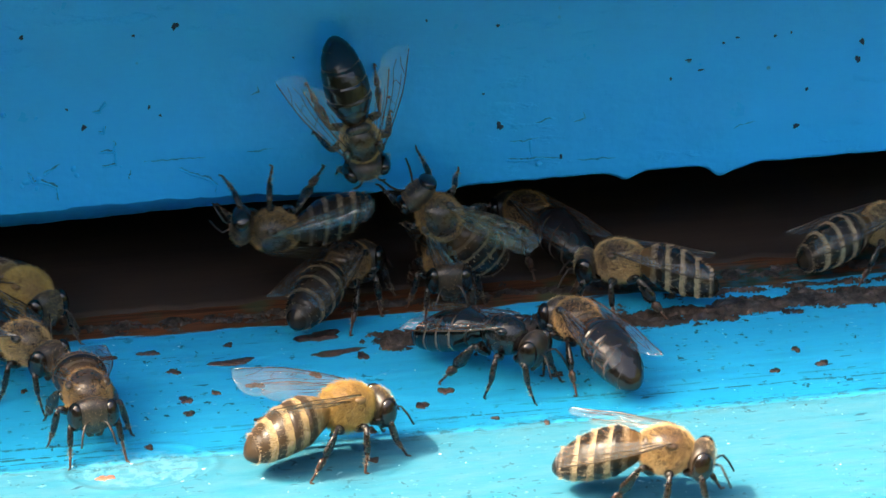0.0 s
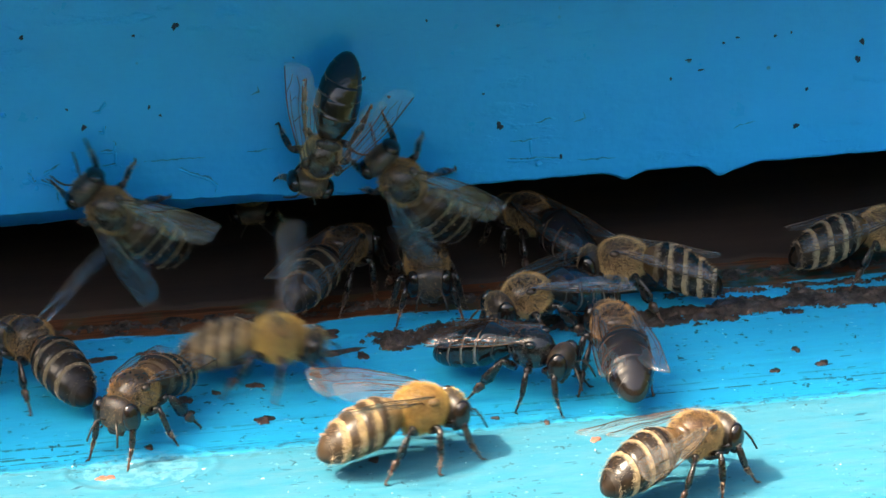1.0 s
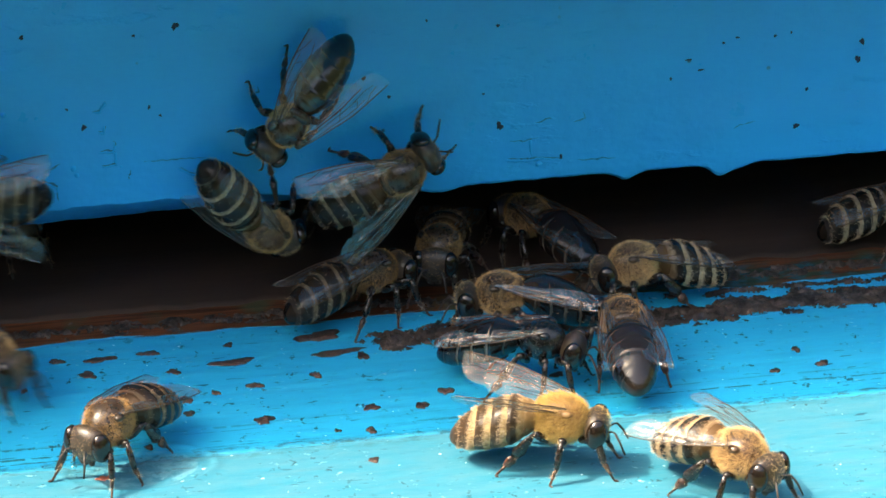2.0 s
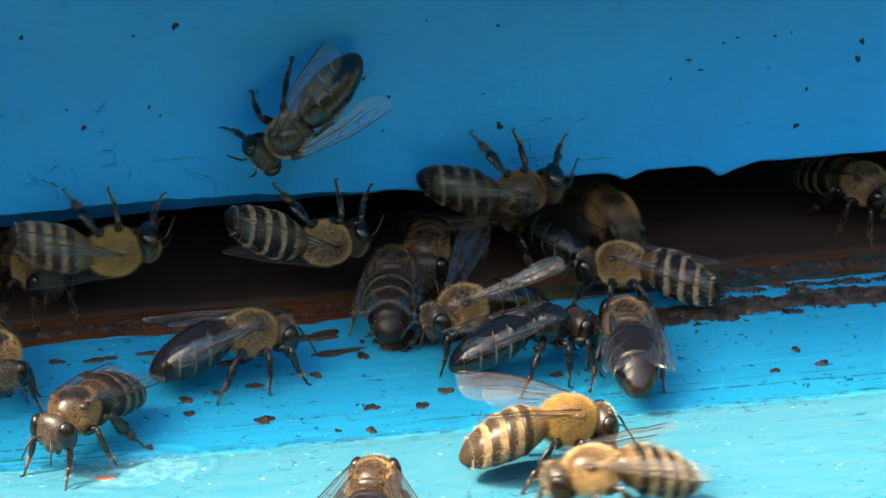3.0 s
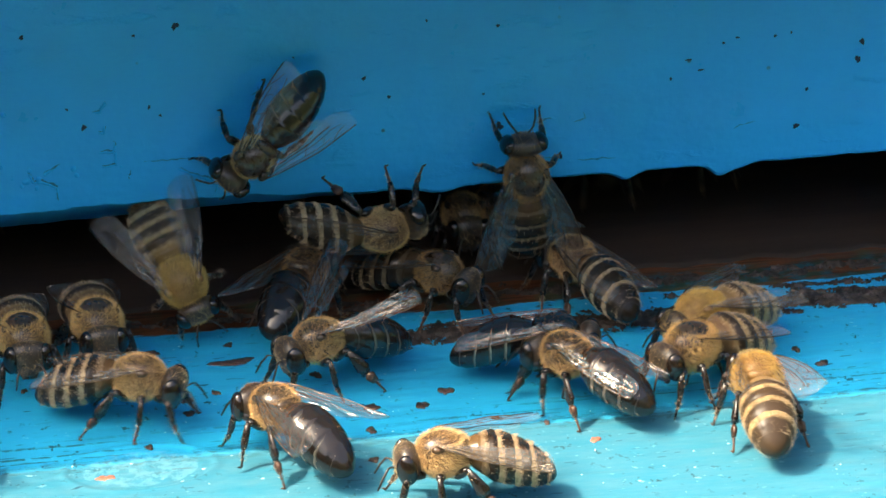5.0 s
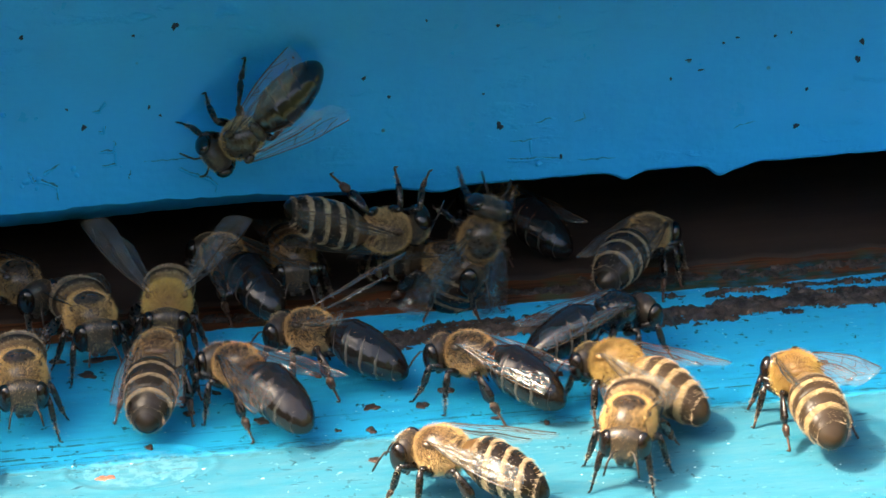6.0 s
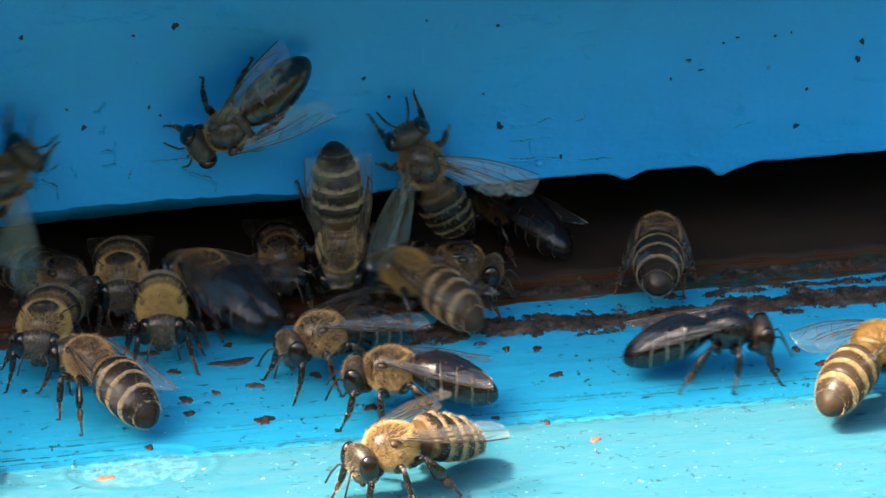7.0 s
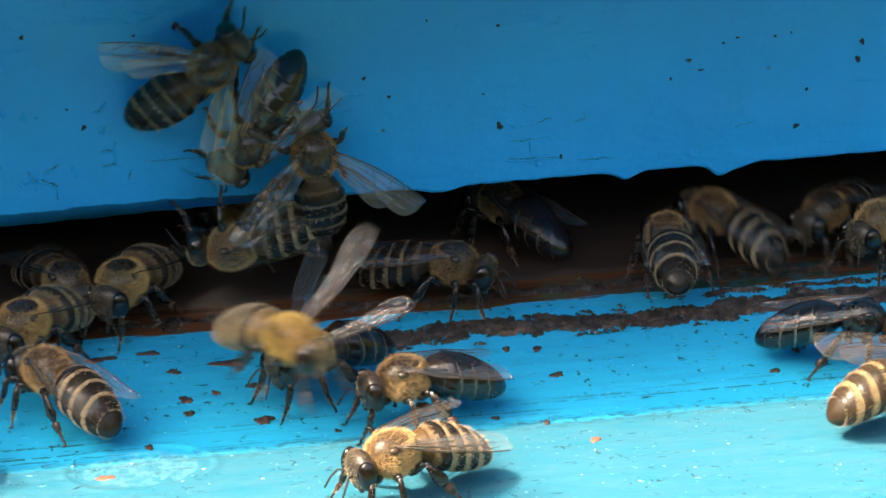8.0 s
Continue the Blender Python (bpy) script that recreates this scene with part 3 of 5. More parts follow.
def build_flakes():
    for i, (x, y, w, d) in enumerate(FLAKES_WEST + FLAKES_EAST):
        ob = part("flake", blob(w, d * 0.85, 0.10 + 0.06 * (i % 3), i), CHIP, at=at_mm(x, y, board_height(x, y)))
        tagged(ob, "small flat brown flake stuck on the blue landing board", "flake", "flakes on the board")
    for i, (x, y, w, d) in enumerate(((-31.4, -26.9, 1.3, 0.9), (6.7, -28.1, 0.8, 0.8))):
        ob = part("flake", blob(w, d, 0.12, 90 + i), CHIP_RED, at=at_mm(x, y, board_height(x, y)))
        tagged(ob, "tiny rusty red flake on the sunlit board", "flake", "flakes on the board")
    for i, (x, z, w, h) in enumerate(SPECKS_WEST + SPECKS_EAST):
        ob = part("dirt_speck", blob(w * 0.85, h * 0.85, 0.06, 200 + i, 16, 0.9), SPECK, at=at_mm(x, wall_face(x, z) - 0.02, z, 90))
        tagged(ob, "small dark dirt speck on the blue wall paint", "speck", "specks on the wall")
    for i, (w, *points) in enumerate(CRACKS_WEST + CRACKS_EAST):
        tagged(part("crack", crack(w, points, i), GROOVE), "fine crooked crack in the blue wall paint", "crack", "cracks in the wall paint")
    for i, (w, *points) in enumerate(CRACKS_WEST[:6] + CRACKS_WEST[7:8] + CRACKS_EAST[2:4]):
        bm, rnd = bmesh.new(), random.Random(700 + i)
        line = [Vector(points[0]).lerp(Vector(points[1]), -0.1)] + [Vector(p) for p in points]
        fine = [a.lerp(c, k / 6) for a, c in zip(line, line[1:]) for k in range(6)] + [line[-1]]
        n = len(fine) - 1
        tube(bm, [(p.x + 0.12 * noise.noise(Vector((p.x * 2, p.y * 2, i))), wall_face(p.x, p.y) + 0.02, p.y - 0.16 + 0.1 * noise.noise(Vector((p.x * 3, p.y * 3, i + 9)))) for p in fine],
             [0.03 + 0.13 * math.sin(math.pi * k / n) * rnd.uniform(0.4, 1.0) for k in range(n + 1)], 8)
        tagged(part("paint_ridge", bm, PAINT_WET), "raised glossy ridge of wrinkled blue wall paint", "paint ridge", "ridges in the wall paint")
    for i, (x, z, s) in enumerate(BLISTERS):
        bm = bmesh.new()
        ball(bm, (0, 0, 0), (s * 0.6, s * 0.5, s * 0.42), (0, 0, 40 * i), 14, 10)
        for v in bm.verts:
            v.co += v.co * (0.5 * noise.noise(Vector((v.co.x * 2.2, v.co.y * 2.2, i))))
        ob = part("paint_blister", bm, PAINT_WET, at=at_mm(x, wall_face(x, z) - 0.01, z, 90))
        tagged(ob, "glossy blister in the thick blue wall paint", "blister", "blisters in the wall paint")


# ---- the bees ----
LIFT = 0.4  # how far the body stands above a crouch


def fuzz(bm, rnd, n, point, length, width=0.05, comb=Vector((0, -0.5, 0)), wild=0.5):
    """n single hairs as thin blades. point(u, v) gives a place and a normal."""
    for _ in range(n):
        p, nor = point(rnd.random(), rnd.random())
        if p is None:
            continue
        d = (nor + comb + Vector([rnd.gauss(0, wild) for _ in range(3)])).normalized()
        side = d.cross(Vector([rnd.gauss(0, 1) for _ in range(3)])).normalized() * (width / 2)
        ln = length * rnd.uniform(0.55, 1.15)
        tip = p + d * ln + comb * (ln * 0.3) + Vector((0, 0, -0.08 * ln))
        bm.faces.new([bm.verts.new(v) for v in (p - side, p + side, tip)])


def on_ball(centre, size):
    c, s = Vector(centre), Vector(size)

    def point(u, v):
        z = 2 * u - 1
        a = v * math.tau
        r = math.sqrt(max(0, 1 - z * z))
        n = Vector((r * math.cos(a), r * math.sin(a), z))
        p = c + Vector((n.x * s.x, n.y * s.y, n.z * s.z)) * 0.97
        return p, Vector((n.x / s.x, n.y / s.y, n.z / s.z)).normalized()

    return point


def belly_radius(s):
    """Half width of the abdomen at s mm behind the waist, of 7.2 mm."""
    u = s / 7.2
    base = min(1.0, 0.25 + 2.6 * u) if u < 0.3 else 1.0
    taper = 1.0 if u < 0.40 else max(0.0, 1 - ((u - 0.40) / 0.605) ** 2) ** 0.52
    return 2.1 * base ** 0.6 * taper


def belly_axis(s):
    """The abdomen sags and curls down towards its tip."""
    return Vector((0, -s * 0.955, 0.15 - 0.016 * s * s - 0.20 * s))


KIND = {"w": dict(hairs=15000, length=0.50, girth=1.0, bands=0.15, bald=0.45), "g": dict(hairs=19000, length=0.62, girth=1.0, bands=0.26, bald=0.12),
        "d": dict(hairs=12000, length=0.46, girth=1.0, bands=-0.05, bald=0.42), "b": dict(hairs=300, length=0.32, girth=0.95, bands=-0.1, bald=0.9),
        "s": dict(hairs=9000, length=0.40, girth=0.88, bands=-0.05, bald=0.78),
        "m": dict(hairs=12000, length=0.45, girth=1.0, bands=0.08, bald=0.75),
        "r": dict(hairs=17000, length=0.55, girth=1.1, bands=0.22, bald=0.74)}
LABEL = {"w": "tawny-haired honeybee with cream and black banded abdomen", "g": "bright golden honeybee with a cream banded abdomen", "d": "dark brown honeybee with a shining blackish abdomen",
         "m": "brown honeybee dimmed as in shade, with grey-brown abdomen rings",
         "s": "slender dark honeybee clinging to the blue wall",
         "b": "nearly hairless glossy black honeybee", "r": "stout tawny honeybee with a bare dark thorax disc"}
# the side's foot places and joints: coxa, knee, ankle, toe (x outwards, y ahead, z up)
LEGS = (("foreleg", (0.9, 1.5, 2.6), (1.8, 2.7, 2.9), (2.0, 3.2, 1.3), (2.2, 4.0, 0.05)),
        ("midleg", (1.1, 0.2, 2.4), (2.4, 0.5, 3.0), (2.9, 0.3, 1.2), (3.3, -0.1, 0.05)),
        ("hindleg", (1.0, -1.0, 2.4), (2.1, -1.7, 3.3), (2.6, -3.1, 1.6), (2.9, -4.5, 0.05)))
WINGS = {"folded": (9, -11, 0), "half": (22, -6, 4), "vee": (27, -4, 0), "narrow": (17, -4, 3), "swept": (48, 4, 6), "spread": (66, 8, 8), "up": (32, 26, 10), "raised": (22, 13, -48),
         "high": (78, 38, 6), "low": (70, -18, 12)}


def wing_outline(fore, u):
    """Leading and trailing edge of a wing at u of its length (outwards, along)."""
    if fore:
        lead = 0.55 * math.sin(math.pi * min(1, u * 0.9)) + 0.25
        w = 2.9 * (u ** 0.75) * math.sqrt(max(0, 1 - max(0, (u - 0.72) / 0.28) ** 2)) + 0.25 * (1 - u)
    else:
        lead = 0.25 * math.sin(math.pi * u)
        w = 1.9 * (u ** 0.6) * math.sqrt(max(0, 1 - max(0, (u - 0.65) / 0.35) ** 2)) + 0.2 * (1 - u)
    return lead, lead - w


def wing_point(fore, u, v, side):
    length = 8.9 if fore else 6.2
    a, b = wing_outline(fore, u)
    ripple = 0.09 * math.sin(v * 9 + u * 3) * (0.3 + u) + 0.05 * math.sin(u * 14) + 0.05 * math.sin(v * 24 + u * 2) * (1.1 - u)
    return Vector((side * (a + (b - a) * v), -u * length, ripple * 0.8 - (0.12 if not fore else 0)))


def wing(bee_root, fore, side, skin):
    bm = bmesh.new()
    us, vs = [1 - (1 - i / 18) ** 1.9 for i in range(19)], spread(0, 1, 15)
    grid = [[bm.verts.new(wing_point(fore, u, v, side)) for v in vs] for u in us]
    for ga, gb in zip(grid, grid[1:]):
        for i in range(len(vs) - 1):
            f = (ga[i], ga[i + 1], gb[i + 1], gb[i])
            bm.faces.new(f if side > 0 else f[::-1])
    ob = part("forewing" if fore else "hindwing", bm, skin, bee_root, "veined membrane wing")
    bm = bmesh.new()
    lines = [[(u, 0.02) for u in spread(0, 0.97, 10)], [(u, 0.16) for u in spread(0.0, 0.72, 8)], [(u, 0.45) for u in spread(0.05, 0.62, 7)],
             [(u, 0.72) for u in spread(0.12, 0.5, 5)], [(0.62, 0.16), (0.66, 0.35), (0.62, 0.5)], [(0.42, 0.16), (0.46, 0.45), (0.5, 0.72)],
             [(0.62, 0.45), (0.75, 0.5), (0.86, 0.45)], [(0.72, 0.05), (0.8, 0.2), (0.88, 0.3)]]
    for ln in (lines if fore else lines[:4]):
        tube(bm, [wing_point(fore, u, v, side) + Vector((0, 0, 0.02)) for u, v in ln], [0.048 if ln is lines[0] else 0.024] * len(ln), 6)
    part("venation", bm, VEIN, ob, "brown wing venation")
    return ob


def wing_poses(root, style, tilt=0.0):
    """The pose of each of the four wings, folded or spread."""
    out, rise, lean = WINGS[style]
    made = []
    for o in root.children:
        kind = o.name.split(".")[0]
        if kind in ("forewing", "hindwing"):
            side = 1 if o.location.x > 0 else -1
            spare = 0 if kind == "forewing" else (-16 if out > 50 else 4)
            made.append((o, at_mm(1.35 * side, 0.4 if kind == "forewing" else -0.3, 5.25 + LIFT if kind == "forewing" else 5.05 + LIFT)
                         @ pose(0, 0, 0, 0, 0, side * (out - spare)) @ pose(0, 0, 0, -rise - tilt, side * (12 + lean), 0)))
    return made


def set_wings(root, style, tilt=0.0):
    for o, m in wing_poses(root, style, tilt):
        o.matrix_basis = m


def beat(root, plan, tilt=0.0):
    """Keys the wings by a plan of (second, style); while it says buzz they beat up and down."""
    keys, ends = [], [t for t, style in plan[1:]] + [8.0]
    for (t, style), end in zip(plan, ends):
        if style != "buzz":
            keys += [(t, style), (max(t, end - 0.1), style)] if end < 8.0 or t > 0 else [(0.0, style)]
            continue
        n = max(1, round((end - t) * FPS))
        keys += [(t + i / FPS, ("high", "low")[i % 2]) for i in range(n)]
    if keys[-1][0] < 8.0:
        keys.append((8.0, keys[-1][1]))
    clean = {}
    for t, style in keys:
        clean[frame(t)] = (t, style)
    rows = {}
    for t, style in clean.values():
        for o, m in wing_poses(root, style, tilt):
            rows.setdefault(o, []).append((t, m))
    for o, keyed in rows.items():
        walk(o, keyed)


def build_bee(kind):
    spec, rnd = KIND[kind], random.Random(ord(kind))
    g = spec["girth"]
    root = new("honeybee")
    # thorax and its coat
    bm = bmesh.new()
    ball(bm, (0, 0, 3.9 + LIFT), (1.76 * g, 2.08 * g, 1.76 * g), u=28, v=20)
    ball(bm, (0, -1.45, 4.75 + LIFT), (1.1, 0.5, 0.48), u=16, v=10)
    for sx in (-1, 1):
        ball(bm, (sx * 1.42, 0.45, 4.9 + LIFT), (0.36, 0.5, 0.3), u=12, v=8)
    thorax = part("thorax", bm, THORAX_MAT[kind], root)
    bm = bmesh.new()
    coat = on_ball((0, 0, 3.9 + LIFT), (1.76 * g, 2.08 * g, 1.76 * g))

    def thinner(u, v):
        p, n = coat(u, v)
        disc = Vector((p.x, (p.y - 0.05) * 0.92, 0)).length
        if p.z > 4.6 + LIFT and rnd.random() < min(1.0, spec["bald"] + 0.25) * min(1.0, max(0.0, (1.30 - disc) / 0.16)):
            return None, None
        return p, n

    fuzz(bm, rnd, spec["hairs"], thinner, spec["length"], 0.023, wild=0.34)
    part("hair", bm, HAIR[kind], thorax, "dense short body hair")
    # head
    bm = bmesh.new()
    ball(bm, (0, 0, 0.05), (1.85 * g, 1.05, 1.5), (12, 0, 0), u=22, v=14)
    ball(bm, (0, 0.50, -0.60), (0.95, 0.55, 0.75), (20, 0, 0), u=16, v=10)
    for sx in (-1, 1):
        tube(bm, [(sx * 0.45, 0.65, -1.05), (sx * 0.38, 0.72, -1.4), (sx * 0.08, 0.68, -1.62)], [0.32, 0.25, 0.08], 8)
    head = part("head", bm, HEAD_MAT, root, at=at_mm(0, 2.55, 3.25 + LIFT, -20))
    for sx in (-1, 1):
        bm = bmesh.new()
        ball(bm, (sx * 1.40, 0.18, 0.15), (0.60, 0.82, 1.22), (12, sx * -8, sx * 18), u=18, v=14)
        part("eye", bm, EYE_MAT, head, "glossy dark compound eye")
        bm = bmesh.new()
        pts = [(sx * 0.35, 0.85, 0.1), (sx * 0.7, 1.3, 0.5), (sx * 0.85, 1.5, 0.55), (sx * 1.15, 2.1, 0.1), (sx * 1.35, 2.8, -0.6)]
        tube(bm, pts, [0.085, 0.075, 0.09, 0.095, 0.08], 7)
        part("antenna", bm, FEELER, head, "dark elbowed antenna")
    bm = bmesh.new()
    skull = on_ball((0, 0, 0.05), (1.8 * g, 1.06, 1.5))

    def face(u, v):
        p, n = skull(u, v)
        return (None, None) if abs(p.x) > 0.95 or p.z < -0.9 or (0.2 < p.z and p.y > 0 and rnd.random() < 0.6) else (p, n)

    fuzz(bm, rnd, int(spec["hairs"] * 0.17), face, 0.30, 0.024, Vector((0, 0.2, 0.1)))
    part("hair", bm, HAIR[kind], head, "fine pale facial hair")
    # abdomen: overlapping rings
    bm = bmesh.new()
    n, ring_rows = 28, []
    steps = spread(0, 7.2, 80)
    for s in steps:
        step = 0.05 * ((s / 1.25 + 0.2) % 1.0)
        r = max(0.02, belly_radius(s) * g + (step if s < 6.6 else 0))
        c = belly_axis(s)
        ring_rows.append([bm.verts.new((r * math.cos(k * math.tau / n), c.y, c.z + 0.9 * r * math.sin(k * math.tau / n))) for k in range(n)])
    for ra, rb in zip(ring_rows, ring_rows[1:]):
        for k in range(n):
            bm.faces.new((ra[k], rb[k], rb[(k + 1) % n], ra[(k + 1) % n]))
    bm.faces.new(ring_rows[-1][::-1])
    bm.faces.new(ring_rows[0])
    abdomen = part("abdomen", bm, BELLY[kind], root, at=at_mm(0, -1.75, 3.8 + LIFT))
    bm = bmesh.new()
    tube(bm, [(0, 0.5, 0.0), (0, -0.4, 0.1)], [0.55, 0.6], 10)
    part("waist", bm, THORAX_MAT[kind], abdomen)

    def belly_hair(u, v):
        s = u * 6.4
        a = v * math.tau
        if ((s / 1.25) % 1.0) > spec["bands"] + 0.20 * abs(math.cos(a)) and rnd.random() < 0.9:
            return None, None
        r, c = belly_radius(s) * g, belly_axis(s)
        return Vector((r * math.cos(a), c.y, c.z + 0.9 * r * math.sin(a))), Vector((math.cos(a), 0, math.sin(a)))

    bm = bmesh.new()
    fuzz(bm, rnd, {"w": 6500, "g": 8000, "d": 350, "m": 1600, "s": 150, "b": 60, "r": 6000}[kind], belly_hair, 0.28, 0.035, Vector((0, -1.3, 0)), 0.25)
    part("band_hair", bm, PALE_HAIR, abdomen, "pale hair in rings across the abdomen")
    # legs
    for sx in (-1, 1):
        for name, coxa, knee, ankle, toe in LEGS:
            hip = Vector((coxa[0] * sx, coxa[1], coxa[2] + LIFT))
            k, a, t = (Vector((p[0] * sx, p[1], p[2] + rise)) - hip for p, rise in ((knee, LIFT * 1.2), (ankle, LIFT * 0.4), (toe, 0)))
            bm = bmesh.new()
            hind = name == "hindleg"
            tube(bm, [Vector((0, 0, 0)), k * 0.3, k * 0.75, k], [0.30, 0.37, 0.33, 0.21], 10)
            tube(bm, [k, k.lerp(a, 0.35), k.lerp(a, 0.8), a], [0.18, 0.29 if not hind else 0.40, 0.29 if not hind else 0.60, 0.22 if not hind else 0.34], 10, 0.5 if hind else 0.85)
            leg = part(name, bm, LEG_MAT, root, at=Matrix.Translation(hip * MM))
            bm = bmesh.new()
            mid = a.lerp(t, 0.45)
            tube(bm, [a, a.lerp(t, 0.15), mid], [0.17, 0.25 if not hind else 0.46, 0.16 if not hind else 0.30], 8, 0.55)
            tube(bm, [mid, a.lerp(t, 0.65), a.lerp(t, 0.7), a.lerp(t, 0.85), t], [0.11, 0.12, 0.09, 0.11, 0.08], 6)
            tube(bm, [t, t + Vector((0.12 * sx, 0.18, 0.02)), t + Vector((0.2 * sx, 0.3, -0.02))], [0.09, 0.08, 0.03], 5)
            part("foot", bm, LEG_RUST if kind in "wgm" or hind else LEG_MAT, leg, "jointed brownish foot")
            bm = bmesh.new()

            def leg_hair(u, v, k=k, a=a, t=t):
                p = k.lerp(a, u * 2) if u < 0.5 else a.lerp(t, (u - 0.5) * 1.2)
                d = Vector((math.cos(v * 6.28), math.sin(v * 6.28), 0.3))
                return p + d * 0.15, d.normalized()

            fuzz(bm, rnd, 110 if kind != "b" else 50, leg_hair, 0.32, 0.03, Vector((0, -0.2, -0.3)))
            part("leg_hair", bm, PALE_HAIR, leg, "short pale bristles")
    for side in (-1, 1):
        for fore in (True, False):
            ob = wing(root, fore, side, WING_SMOKY if kind in "dbm" else WING_PALE if kind == "s" else WING)
            ob.location.x = side * MM
    set_wings(root, "folded")
    return tagged(root, LABEL[kind], "bee", "bees at the entrance")


build_hive()
build_board()
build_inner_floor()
build_crust()
build_flakes()
FIRST = {k: build_bee(k) for k in KIND}

